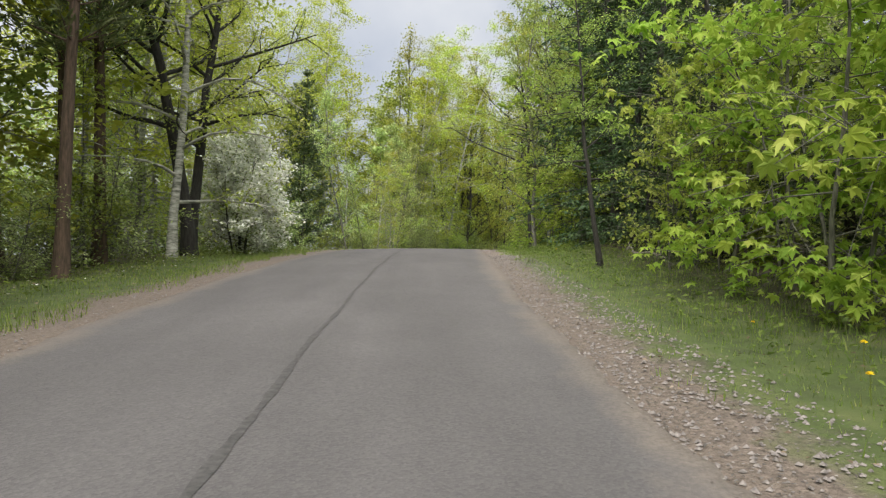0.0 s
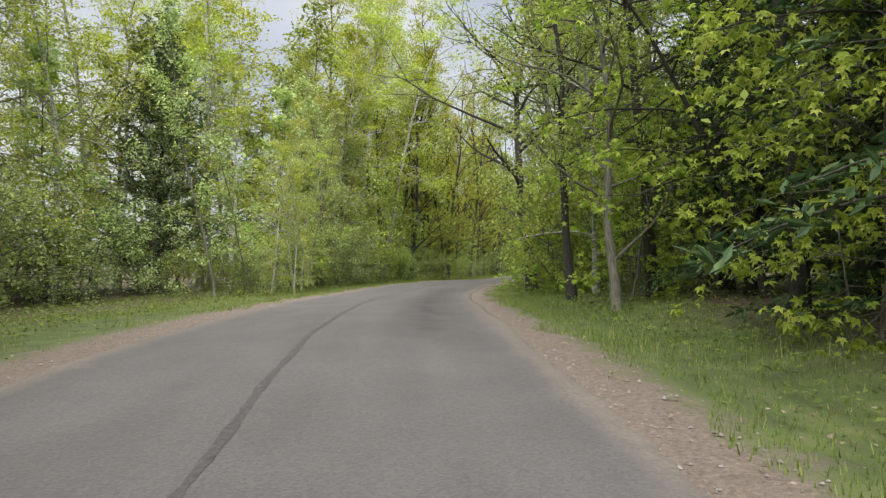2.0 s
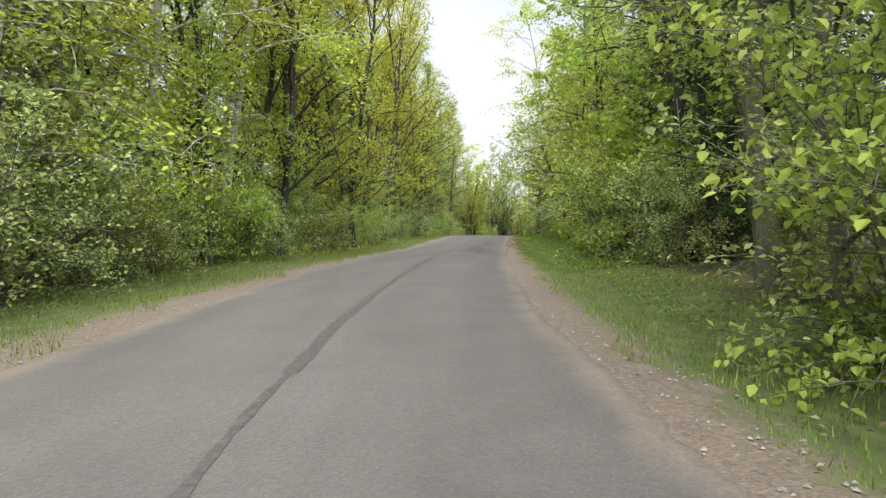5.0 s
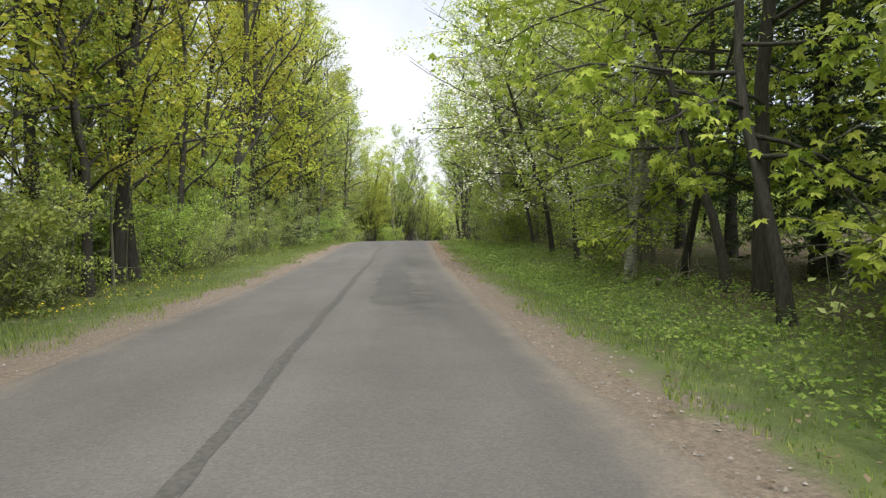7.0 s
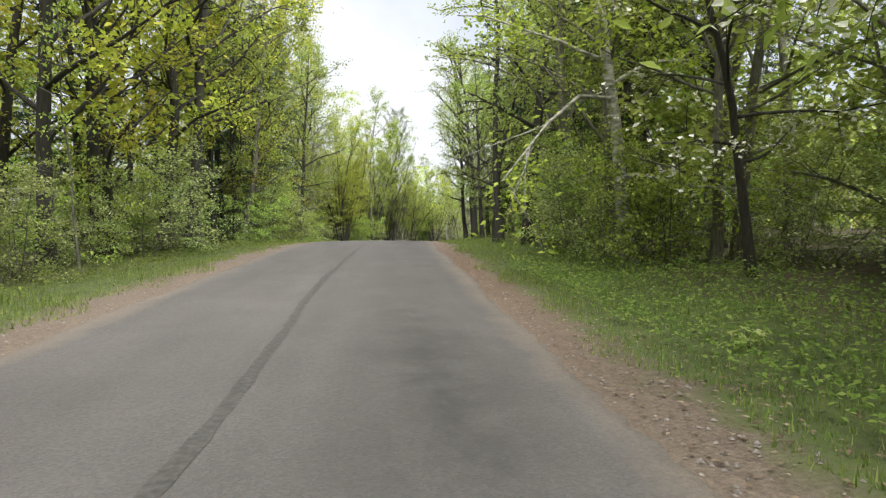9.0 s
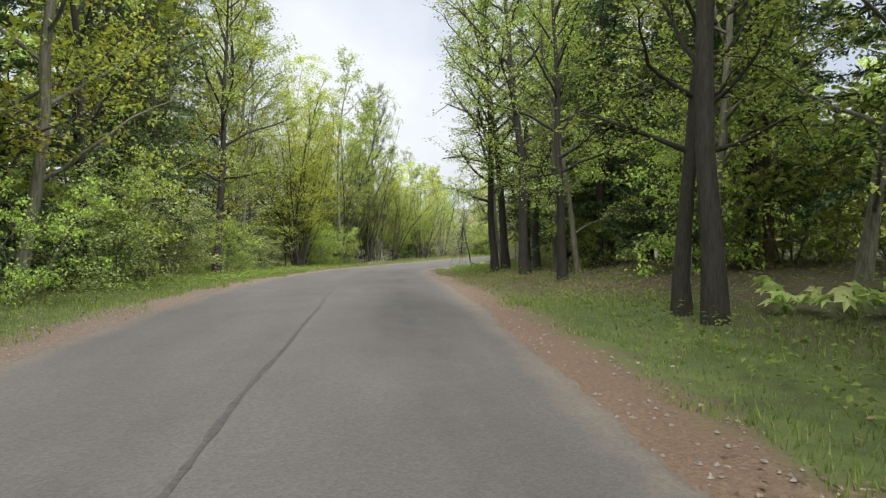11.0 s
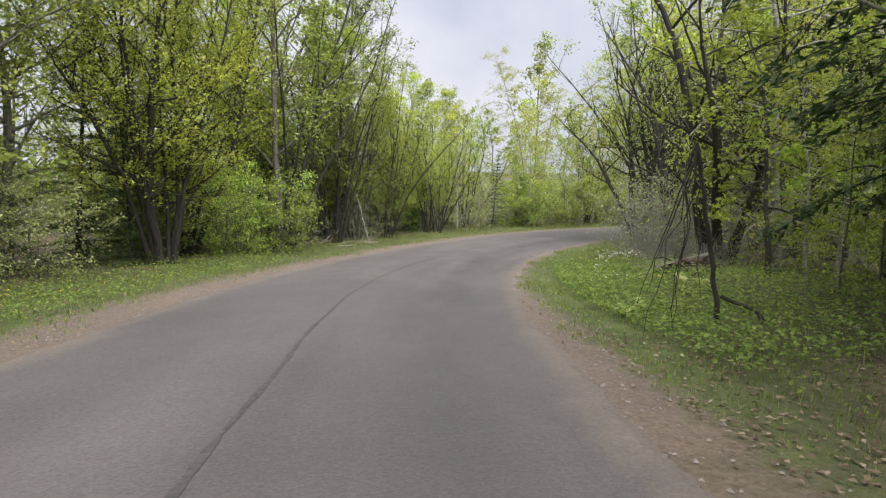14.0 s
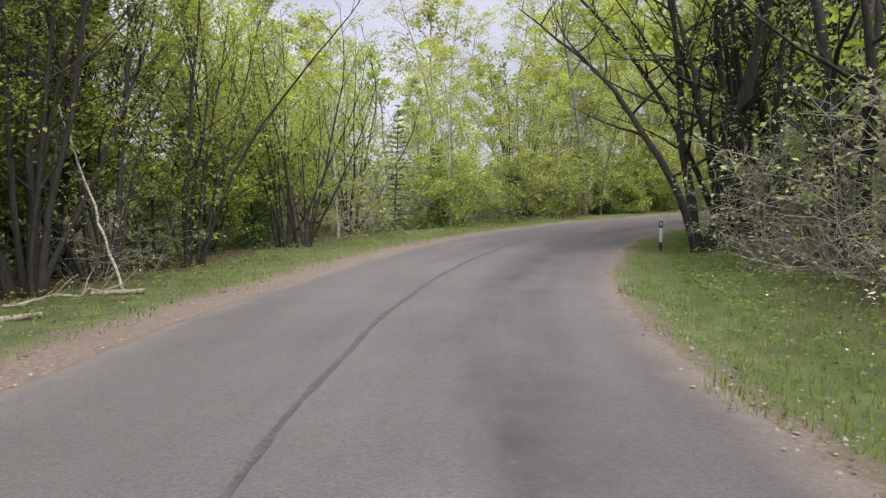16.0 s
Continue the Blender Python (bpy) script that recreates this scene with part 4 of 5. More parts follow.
stand("spruce", 164.4, -7.6, 0.32, 3.4, 1, 0, 0)
stand("birch", 180.3, -7.9, 0.72, 1.3, 1, 0, 0)
stand("birch", 181.5, -8.6, 0.62, 3.1, 2, 0, 0)
stand("pale", 184, -12.5, 0.75, 5.6, 1, 0, 0)
stand("alder", 187, -15, 0.55, 1.0, 1, 0, 0)
stand("birch", 189, -10.5, 0.62, 4.8, 2, 0, 0)
stand("birch", 193, -9, 0.95, 1.2, 0, 0, 0)
stand("birch", 194.5, -14, 1.15, 3.8, 1, 0, 0)
stand("birch", 197, -11, 1.2, 5.1, 2, 0, 0)
stand("birch", 199, -17, 1.3, 0.5, 0, 0, 0)
stand("birch", 201, -8.5, 1.15, 4.0, 1, 0, 0)
stand("birch", 204, -12, 1.25, 1.1, 2, 0, 0)
stand("birch", 207, -16, 1.3, 0.5, 0, 0, 0)
stand("birch", 209, -9.5, 1.2, 5.2, 1, 0, 0)
stand("birch", 213, -12.5, 1.25, 2.2, 2, 0, 0)
stand("birch", 217, -9, 1.2, 3.2, 0, 0, 0)
stand("thicket", 174, -9, 1.5, 3.4, 0, 0, 0)
stand("thicket", 178, -12, 1.5, 5.1, 1, 0, 0)
stand("softbush", 183, -10, 1.3, 2.5, 0, 0, 0)
stand("thicket", 187, -12, 1.5, 2.6, 1, 0, 0)
stand("softbush", 192, -11, 1.4, 0.3, 1, 0, 0)
stand("thicket", 180, -20, 1.6, 3.8, 0, 0, 0)
stand("softbush", 197, -9, 1.4, 3.2, 2, 0, 0)
stand("thicket", 173, -18, 1.6, 2.1, 0, 0, 0)
stand("thicket", 190, -18, 1.6, 1.2, 1, 0, 0)

# right side of the road, stations 7 to 11
stand("spray", 7.9, 6.3, 1.05, 0.4, 0, 2, 180)
stand("spray", 9.6, 6.7, 1.1, 2.1, 1, 2, 180)
stand("spray", 11.8, 6.4, 0.9, 3.9, 2, 2, 180)
stand("spray", 6.3, 6.9, 1.1, 5.0, 1, 2, 180)
stand("hazel", 13.2, 6.3, 0.9, 3, 2, 2, 180)
stand("softbush", 8.4, 8.6, 1.2, 4, 1, 0, 0)
stand("spruce", 8.5, 9.6, 0.8, 4, 1, 0, 0)
stand("spruce", 12.6, 9.2, 0.7, 1, 0, 0, 0)
stand("highspray", 25.6, 7.6, 0.75, 2.4, 0, 3, 180)
stand("spray", 26.5, 6.4, 0.85, 0.2, 1, 3, 180)
stand("highspray", 32, 8.2, 0.85, 4.4, 1, 5, 180)
stand("spruce", 28.6, 8.4, 0.95, 0.4, 0, 0, 0)
stand("spruce", 33.6, 8.6, 1.0, 2.4, 1, 0, 0)
stand("tallspruce", 36.8, 9.4, 1.0, 4.4, 0, 0, 0)
stand("dark", 34.6, 6.8, 0.8, 1.1, 1, 4, 160)
stand("spray", 34.2, 6.0, 0.8, 3.2, 2, 3, 180)
stand("tallspruce", 25.5, 9.4, 1.0, 1.0, 0, 0, 0)
stand("tallspruce", 31.5, 10, 1.05, 3.0, 0, 0, 0)
stand("dark", 29.6, 8.6, 1.1, 2.0, 0, 3, 170)
stand("sapling", 9.6, 6.6, 0.9, 1, 0, 2, 180)

# right side of the road, stations 11 to 27
stand("trunkish", 15.2, 5.1, 0.42, 2, 0, 6, 200)
stand("spruce", 14.8, 7.6, 0.75, 1, 0, 0, 0)
stand("spruce", 17.9, 6.9, 0.8, 2, 1, 0, 0)
stand("spruce", 21.3, 7.4, 0.85, 4, 0, 0, 0)
stand("trunkish", 20.4, 7.7, 0.8, 2, 1, 2, 0)
stand("spruce", 16.5, 10, 1.0, 0, 0, 0, 0)
stand("spruce", 22, 10.5, 1.0, 1, 1, 0, 0)
stand("spruce", 11, 11, 1.05, 2, 0, 0, 0)
stand("spruce", 27, 11.5, 1.0, 3, 1, 0, 0)

# right side of the road, stations 29 to 47
stand("trunkish", 28.8, 7.0, 0.85, 0, 1, 2, 120)
stand("alder", 32, 5.2, 0.85, 3, 1, 5, 100)
stand("birch", 38.6, 6.3, 0.9, 2, 0, 2, 200)
stand("trunkish", 36.9, 5.3, 0.75, 1, 0, 6, 150)
stand("oak", 46.8, 5.1, 1.3, 2.2, 0, 6, 180)
stand("spruce", 34, 11, 1.0, 2, 0, 0, 0)

# right side of the road, stations 40 to 54
stand("hazel", 39.6, 7.2, 1.2, 0, 0, 0, 0)
stand("hazel", 41.2, 6.5, 1.25, 2, 1, 2, 180)
stand("spray", 41.4, 5.9, 0.9, 0.7, 0, 2, 180)
stand("spray", 43.4, 5.8, 0.85, 2.9, 1, 2, 180)
stand("spray", 45.2, 5.9, 0.75, 4.9, 2, 2, 180)
stand("hazel", 44.4, 6.8, 1.1, 1, 0, 2, 180)
stand("alder", 54, 6.0, 0.85, 2, 0, 3, 180)
stand("hazel", 51.5, 5.3, 1.2, 2, 0, 0, 0)

# right side of the road, stations 66 to 78
stand("trunkish", 66.4, 7.9, 1.1, 2, 0, 3, 160)
stand("trunkish", 72, 9.5, 0.95, 1, 1, 4, 170)
stand("hazel", 67.6, 7.0, 1.25, 1, 0, 4, 180)
stand("softbush", 66.2, 6.0, 1.15, 0.6, 0, 4, 180)
stand("hazel", 66.9, 6.4, 1.1, 2.3, 1, 4, 180)
stand("softbush", 64.6, 6.6, 0.9, 1.9, 1, 0, 0)
stand("spray", 69.3, 6.5, 1.0, 3, 1, 5, 180)
stand("softbush", 69, 8.2, 1.5, 5, 2, 0, 0)
stand("softbush", 71, 7.6, 1.3, 1, 0, 0, 0)
stand("highspray", 67.5, 8.8, 1.2, 2.2, 1, 6, 180)
stand("tallspruce", 68.6, 10.4, 1.0, 0.5, 0, 0, 0)
stand("tallspruce", 63.4, 9.8, 1.0, 2.5, 0, 0, 0)
stand("spruce", 65.8, 10, 1.0, 4.5, 1, 0, 0)
stand("trunkish", 65.4, 8.4, 0.9, 1.5, 1, 4, 170)
stand("spray", 67.3, 6.0, 0.95, 4.1, 2, 3, 180)
stand("spray", 71.2, 6.4, 0.95, 5.6, 0, 4, 180)
stand("highspray", 74.0, 6.0, 0.95, 1.4, 0, 6, 180)
stand("highspray", 77.4, 6.9, 0.9, 3.0, 1, 5, 180)
stand("highspray", 80.4, 7.4, 0.95, 5.0, 0, 4, 180)
stand("trunkish", 76.2, 6.9, 0.8, 2.0, 1, 4, 185)
stand("dark", 73.8, 8.6, 0.75, 4.0, 0, 3, 170)
stand("tallspruce", 75.5, 10.2, 1.0, 1.0, 0, 0, 0)
stand("tallspruce", 79, 9.6, 0.95, 3.0, 0, 0, 0)
stand("spruce", 72.5, 11, 1.0, 0, 0, 0, 0)

# both sides of the road, stations 63 to 102
stand("birch", 80.9, 6.3, 0.78, 1, 2, 2, 170)
stand("birch", 81.4, 6.6, 0.7, 3, 0, 3, 0)
stand("hazel", 63, -6.4, 0.85, 1, 0, 0, 0)
stand("sapling", 66, -6.2, 0.75, 2, 1, 0, 0)
stand("hazel", 68.5, -6.6, 0.8, 3, 1, 0, 0)
stand("sapling", 71, -6.3, 0.8, 4, 2, 0, 0)
stand("hazel", 74, -6.5, 0.8, 5, 2, 0, 0)
stand("sapling", 77, -6.2, 0.75, 0, 0, 0, 0)
stand("hazel", 80, -6.6, 0.8, 1, 1, 0, 0)
stand("sapling", 84.5, -6.2, 0.8, 2, 2, 0, 0)
stand("hazel", 88, -6.5, 0.75, 3, 0, 0, 0)
stand("sapling", 93, -6.2, 0.8, 4, 1, 0, 0)
stand("sapling", 98, -6.3, 0.8, 5, 0, 0, 0)
stand("cherry", 87.4, 6.9, 1.05, 2.4, 1, 5, 175)
stand("cherry", 91.0, 6.9, 1.1, 1, 0, 5, 175)
stand("cherry", 96.4, 7.2, 1.0, 4, 1, 4, 175)
stand("hazel", 99.6, 6.9, 0.85, 0.3, 0, 0, 0)
stand("sapling", 101.2, 6.4, 0.7, 1.3, 1, 0, 0)
stand("hazel", 103.4, 6.7, 0.85, 2.3, 1, 0, 0)
stand("sapling", 105.6, 6.3, 0.75, 3.3, 2, 0, 0)
stand("hazel", 107.8, 6.9, 0.9, 4.3, 2, 0, 0)
stand("sapling", 110.5, 6.6, 0.75, 5.3, 0, 0, 0)
stand("alder", 96, 9.3, 0.9, 0, 0, 4, 180)
stand("dark", 102.4, 9.6, 0.75, 2, 1, 5, 175)

# both sides of the road, stations 80 to 147
stand("trunkish", 113.2, 5.5, 0.95, 1, 0, 4, 180)
stand("dark", 114, 5.4, 0.62, 3, 0, 4, 175)
stand("dark", 121.3, 5.6, 0.6, 0, 1, 4, 190)
stand("sapling", 142, 7.8, 0.62, 0, 0, 0, 0)
stand("sapling", 143.5, 9.2, 0.75, 1, 1, 0, 0)
stand("birch", 141, 9.4, 0.42, 2, 2, 0, 0)
stand("birch", 145.5, 8.8, 0.32, 3, 0, 0, 0)
stand("sapling", 140.3, 7.6, 0.55, 4, 1, 0, 0)
stand("birch", 147, 10, 0.4, 5, 2, 0, 0)
stand("sapling", 138.5, 8.5, 0.6, 0, 1, 0, 0)
stand("dark", 131.8, 5.5, 0.8, 0.7, 0, 5, 190)
stand("dark", 133.3, 6.2, 0.95, 2.7, 1, 7, 190)
stand("alder", 136.6, 6.6, 0.9, 1.7, 1, 9, 190)
stand("dark", 126.6, 5.7, 0.85, 3, 1, 4, 100)
stand("tallspruce", 128.5, 8.8, 0.8, 1, 0, 0, 0)
stand("spruce", 125, 9.8, 0.75, 3, 1, 0, 0)
stand("tallspruce", 131.5, 10.2, 0.8, 5, 0, 0, 0)
stand("tallspruce", 132.9, 9.5, 0.8, 1, 1, 4, 200)
stand("dark", 130.2, 6.9, 0.75, 2, 0, 9, 190)
stand("dark", 129.5, 9, 1.0, 4, 1, 2, 0)
stand("alder", 124.4, 6.9, 0.72, 2.2, 2, 4, 190)
stand("alder", 128.6, 7.2, 0.8, 4.2, 0, 4, 190)
stand("alder", 119, 8.3, 1.0, 1, 0, 2, 0)
stand("alder", 115.5, 9.2, 1.0, 3, 1, 2, 0)
stand("sapling", 117.6, 7.2, 0.6, 1, 1, 3, 180)
stand("tallspruce", 121.5, 10.5, 0.9, 1, 0, 0, 0)
stand("tallspruce", 116.5, 11.5, 0.95, 2, 0, 0, 0)
stand("tallspruce", 126, 12, 0.95, 3, 0, 0, 0)
stand("tallspruce", 84, 10.3, 1.0, 2, 0, 0, 0)
stand("tallspruce", 88.5, 10.8, 1.0, 4, 0, 0, 0)
stand("spruce", 80, 10.5, 0.95, 1, 0, 0, 0)
stand("spruce", 118, -9, 0.95, 2, 0, 0, 0)
stand("spruce", 121.5, -8.6, 0.9, 3, 1, 0, 0)
stand("pine", 120.5, 10.5, 0.9, 1, 0, 1, 0)
stand("pine", 123, 11.5, 0.95, 3, 1, 2, 0)
stand("pine", 118, 12, 0.9, 4, 0, 1, 0)
stand("pine", 126, 10.8, 0.9, 0, 1, 2, 0)

# right side of the road, stations 136 to 156
stand("tallspruce", 138.6, 8.0, 1.0, 0, 0, 0, 0)
stand("tallspruce", 141.6, 10.5, 1.0, 2, 0, 0, 0)
stand("tallspruce", 135.5, 11, 1.0, 4, 0, 0, 0)
stand("highspray", 148.3, 9.0, 0.68, 2.2, 1, 3, 180)
stand("spray", 151, 11, 0.75, 3.3, 1, 0, 0)
stand("highspray", 145.6, 10.4, 0.75, 0.9, 0, 3, 180)
stand("brush", 150.5, 10.2, 1.0, 1, 0, 0, 0)
stand("brush", 153.5, 9.6, 1.1, 2, 1, 0, 0)
stand("leaner", 156, 12.5, 1.0, 4, 1, 0, 0)
stand("thicket", 145, 9.8, 0.7, 1, 0, 0, 0)

# both sides of the road, stations 156 to 211
stand("leaner", 168.9, 5.3, 1.15, 0.4, 0, 4, 200)
stand("leaner", 169.3, 6.4, 1.0, 3.5, 1, 0, 180)
stand("stems", 170.3, 6.2, 1.35, 0.5, 0, 0, 0)
stand("leaner", 172, 8, 1.05, 3, 0, 0, 0)
stand("pale", 184, -6.5, 0.6, 2, 1, 0, 0)
stand("birch", 188, -7, 0.55, 3, 1, 0, 0)
stand("pale", 191, -6, 0.75, 4, 2, 0, 0)
stand("birch", 195, -7.5, 1.0, 5, 2, 0, 0)
stand("pale", 198, -7, 1.0, 0, 0, 0, 0)
stand("thicket", 178, -6.2, 1.3, 0, 0, 0, 0)
stand("thicket", 182, -6, 1.4, 1, 1, 0, 0)
stand("thicket", 186, -6, 1.5, 2, 0, 0, 0)
stand("thicket", 190, -6.2, 1.5, 3, 1, 0, 0)
stand("thicket", 194, -6.2, 1.5, 4, 0, 0, 0)
stand("thicket", 198, -6.2, 1.5, 5, 1, 0, 0)
stand("thicket", 203, -6.5, 1.6, 0, 0, 0, 0)
stand("birch", 206, -8, 1.05, 2, 0, 0, 0)
stand("birch", 211, -7, 1.05, 3, 1, 0, 0)
stand("leaner", 165.5, 9.3, 1.0, 2, 2, 0, 0)
stand("leaner", 162, 11, 1.0, 5, 1, 0, 0)
stand("leaner", 158, 11.5, 0.95, 4, 0, 0, 0)
stand("brush", 160, 7.6, 1.15, 0, 0, 0, 0)
stand("brush", 163, 7.2, 1.2, 2, 1, 0, 0)
stand("brush", 166, 6.5, 1.15, 4, 0, 0, 0)
stand("brush", 156.5, 8.6, 1.1, 1, 1, 0, 0)
stand("brush", 168.6, 6.2, 1.0, 3, 0, 0, 0)
stand("brush", 171.8, 5.9, 0.9, 5, 1, 0, 0)


# ---- the wood on both sides: kinds by stretch of the road, (from, to, kinds with weights)
LEFT_WOOD = [(-30, 17, "pine:3 alder:2 birch:1.5 sapling:2 spruce:0.5"), (17, 36, "birch:5 alder:1 pale:2"), (36, 62, "birch:2 pale:4 alder:2 sapling:2"),
             (62, 76, "pale:2 alder:3 maple:2 sapling:3"), (76, 110, "maple:5 alder:2 sapling:3 spruce:0.3"),
             (110, 137, "maple:4 alder:2 sapling:2 spruce:1"), (137, 150, "maple:2 alder:2 pale:2 spruce:1"), (150, 166, "stems:3 alder:2 pine:0.5"),
             (166, 260, "stems:1 birch:4 alder:2 pale:2")]
RIGHT_WOOD = [(-30, 30, "alder:3 spruce:2.5 sapling:3"), (30, 56, "alder:3 sapling:3 spruce:1.5 birch:1"),
              (56, 80, "alder:4 sapling:3 birch:0.7 maple:0.7"), (80, 106, "alder:4 sapling:3 spruce:0.8 maple:0.8"),
              (106, 124, "alder:3 spruce:2 sapling:3 dark:1"), (124, 138, "spruce:1 dark:2 sapling:2 alder:1"), (138, 150, "stems:2 birch:1"), (150, 172, "leaner:2 birch:1"),
              (172, 185, "stems:2 birch:3"), (185, 250, "birch:4 alder:2")]
HAS_FAR = ("birch", "alder", "pale", "maple", "stems", "sapling", "dark", "leaner")


def kept_free(s, d):
    """The track mouth, the clearing by the hollow, and the strip inside the last bend."""
    return (23.5 < s < 32 and -9 < d < 0) or (31.9 < s < 52 and -14.5 < d < -8.5) or (31.9 < s < 44 and -8.6 < d < 0) or (57 < s < 66 and 5 < d < 7.6) or (60 < s < 82 and 0 < d < 6.4) or (136 < s < 158 and 0 < d < 8.5) or (s > 158 and 0 < d < 6.5) or (s > 165 and d > 20) or (124 < s < 140 and 0 < d < 8) or (134 < s < 150 and 6 < d < 14) or (37 < s < 50 and 5 < d < 9) or (64 < s < 84 and 5 < d < 10) or (3 < s < 12 and 5 < d < 9) or (109 < s < 128 and 4 < d < 8.8) or (12 < s < 22 and 4 < d < 7.6) or (86 < s < 92 and 4 < d < 7.5) or (92 <= s < 99 and 5 < d < 8.6) or (139 < s < 152 and -8 < d < 0)


def scatter_wood(stretches, side, seed):
    rng = np.random.default_rng(seed)
    for s0, s1, kinds in stretches:
        names = [k.split(":")[0] for k in kinds.split()]
        w = np.array([float(k.split(":")[1]) for k in kinds.split()])
        for near, deep, per100, form in ((5.8, 8.0, 33, ""), (8.0, 13.0, 50, "far_"), (13.0, 26.0, 46, "far_")):
            for _ in range(int((s1 - s0) * per100 / 100 + rng.random())):
                s, d = rng.uniform(s0, s1), rng.uniform(near, deep) * side
                key = names[rng.choice(len(names), p=w / w.sum())]
                scale, turn, which, lean, to = rng.uniform(0.9, 1.35), rng.uniform(0, 6.28), int(rng.integers(3)), rng.normal() * 0.035, rng.uniform(0, 6.28)
                if kept_free(s, d) or (s < -8 and turn > 2.5):
                    continue
                if (side > 0 and 148 < s < 172 and turn > 2.2) or (side < 0 and 148 < s < 157 and turn > 3.6):
                    continue
                if 156 < s <= 166.5 and side < 0:
                    scale *= 0.75
                if 166.5 < s < 187 and side < 0:
                    scale *= 0.55
                if form and key in HAS_FAR and not (near < 9 and kept_free(s, 6.9 * side)):
                    key = form + key
                plant(key, s, d, scale, turn, which, 0.05, lean, to)


def scatter_bushes(seed):
    rng = np.random.default_rng(seed)
    for side in (-1, 1):
        for s0, s1, per100, kinds in ((-10, 60, 32, ("hazel", "thicket")), (60, 110, 40, ("hazel", "thicket", "thicket")), (110, 150, 34, ("thicket", "hazel")), (150, 215, 75, ("thicket", "brush", "hazel"))):
            for _ in range(int((s1 - s0) * per100 / 100)):
                s, d = rng.uniform(s0, s1), side * rng.uniform(5.6, 9.5)
                key, scale, turn, which = kinds[int(rng.integers(len(kinds)))], rng.uniform(0.6, 1.15), rng.uniform(0, 6.28), int(rng.integers(3))
                if d > 0 and s > 148:
                    key = "brush"
                if not kept_free(s, d):
                    plant(key, s, d, scale, turn, which, 0.03)


def scatter_undergrowth(seed):
    """Shrubs deeper in the wood."""
    rng = np.random.default_rng(seed)
    for side in (-1, 1):
        for _ in range(105):
            s, d = rng.uniform(-15, 205), side * rng.uniform(9.5, 24)
            scale, turn, which = rng.uniform(1.1, 1.9), rng.uniform(0, 6.28), int(rng.integers(3))
            if not kept_free(s, d) and not (124 < s < 172 and d > 0):
                plant("thicket", s, d, scale, turn, which, 0.03)


def scatter_edge(seed):
    """Soft layered shrubs in the shade along the wood's edge."""
    rng = np.random.default_rng(seed)
    for side, s0, s1, count in ((-1, 2, 30, 10), (-1, 56, 112, 24), (-1, 112, 138, 6), (1, 36, 56, 16), (1, 93, 112, 12), (-1, 40, 56, 12)):
        for _ in range(count):
            s, d = rng.uniform(s0, s1), side * rng.uniform(5.9, 8.4)
            scale, turn, which = rng.uniform(0.55, 1.15), rng.uniform(0, 6.28), int(rng.integers(3))
            if not kept_free(s, d):
                plant("softbush", s, d, scale, turn, which, 0.03)


for i in range(16):  # backing growth behind the trunks of the last bends
    plant("softbush" if i % 2 else "thicket", 134 + i * 1.9, -11.0 - 1.1 * (i % 5), 1.6 + 0.2 * math.sin(i * 2.1), i * 1.7, i, 0.03)
for i in range(12):
    plant("thicket", 118 + i * 2.6, 12.5 + 0.9 * (i % 4), 1.5 + 0.25 * math.sin(i * 1.7), i * 2.3, i, 0.03)
stand("spruce", 141.5, -9.8, 0.7, 1, 0, 0, 0)
stand("spruce", 145.5, -10.8, 0.65, 3, 1, 0, 0)
scatter_wood(LEFT_WOOD, -1, 5)
scatter_wood(RIGHT_WOOD, 1, 6)
scatter_bushes(9)
scatter_edge(14)
scatter_undergrowth(10)
for key, forms in PROTO.items():  # a form that found no place stands deep in the wood
    for i, (thing, placed) in enumerate(forms):
        if not placed:
            plant(key, -20 - 3 * i, -22 - len(key), 1.0, i, i, 0.05)

# ---------------------------------------------------------------- verges: grass, herbs, litter, gravel, flowers
def spots(rng, count, s0, s1, d0, d1, power=1.0):
    """Random stations and distances; power over 1 crowds them towards d0."""
    return rng.uniform(s0, s1, count), d0 + (d1 - d0) * rng.random(count) ** power


def blades(name, label, rng, s, d, tall, wide, mat):
    """Grass: single curved-over blades standing on the ground."""
    p = at(s, d, -0.01)
    k = len(p)
    az = rng.uniform(0, 2 * np.pi, k)
    side = np.stack([np.cos(az), np.sin(az), 0 * az], 1)
    tip = np.stack([-np.sin(az), np.cos(az), 0 * az], 1)
    h = (tall * rng.uniform(0.45, 1.3, k) * (0.75 + 0.35 * lump(p[:, 0], p[:, 1], 2.3)))[:, None]
    w = wide * rng.uniform(0.6, 1.4, k)[:, None]
    v = np.stack([p - side * w, p + side * w, p + UPS * h + tip * h * rng.uniform(0.1, 0.6, k)[:, None]], 1).reshape(-1, 3)
    g = Geo()
    g.v, g.n = [v], len(v)
    g.f = list(map(tuple, np.arange(3 * k).reshape(-1, 3).tolist()))
    return tagged(part(name, g, mat, None), label, "grass", kind="stuff")


def flat_leaves(name, label, category, rng, s, d, size, mat, lift=0.02, up=2.0, slim=0.7, spread=0.03):
    p = at(s, d, lift)
    p[:, 2] += np.abs(rng.normal(size=len(p))) * spread
    g = Geo()
    g.leaves(p, size, rng, up, slim, 0.35)
    return tagged(part(name, g, mat, None), label, category, kind="stuff")


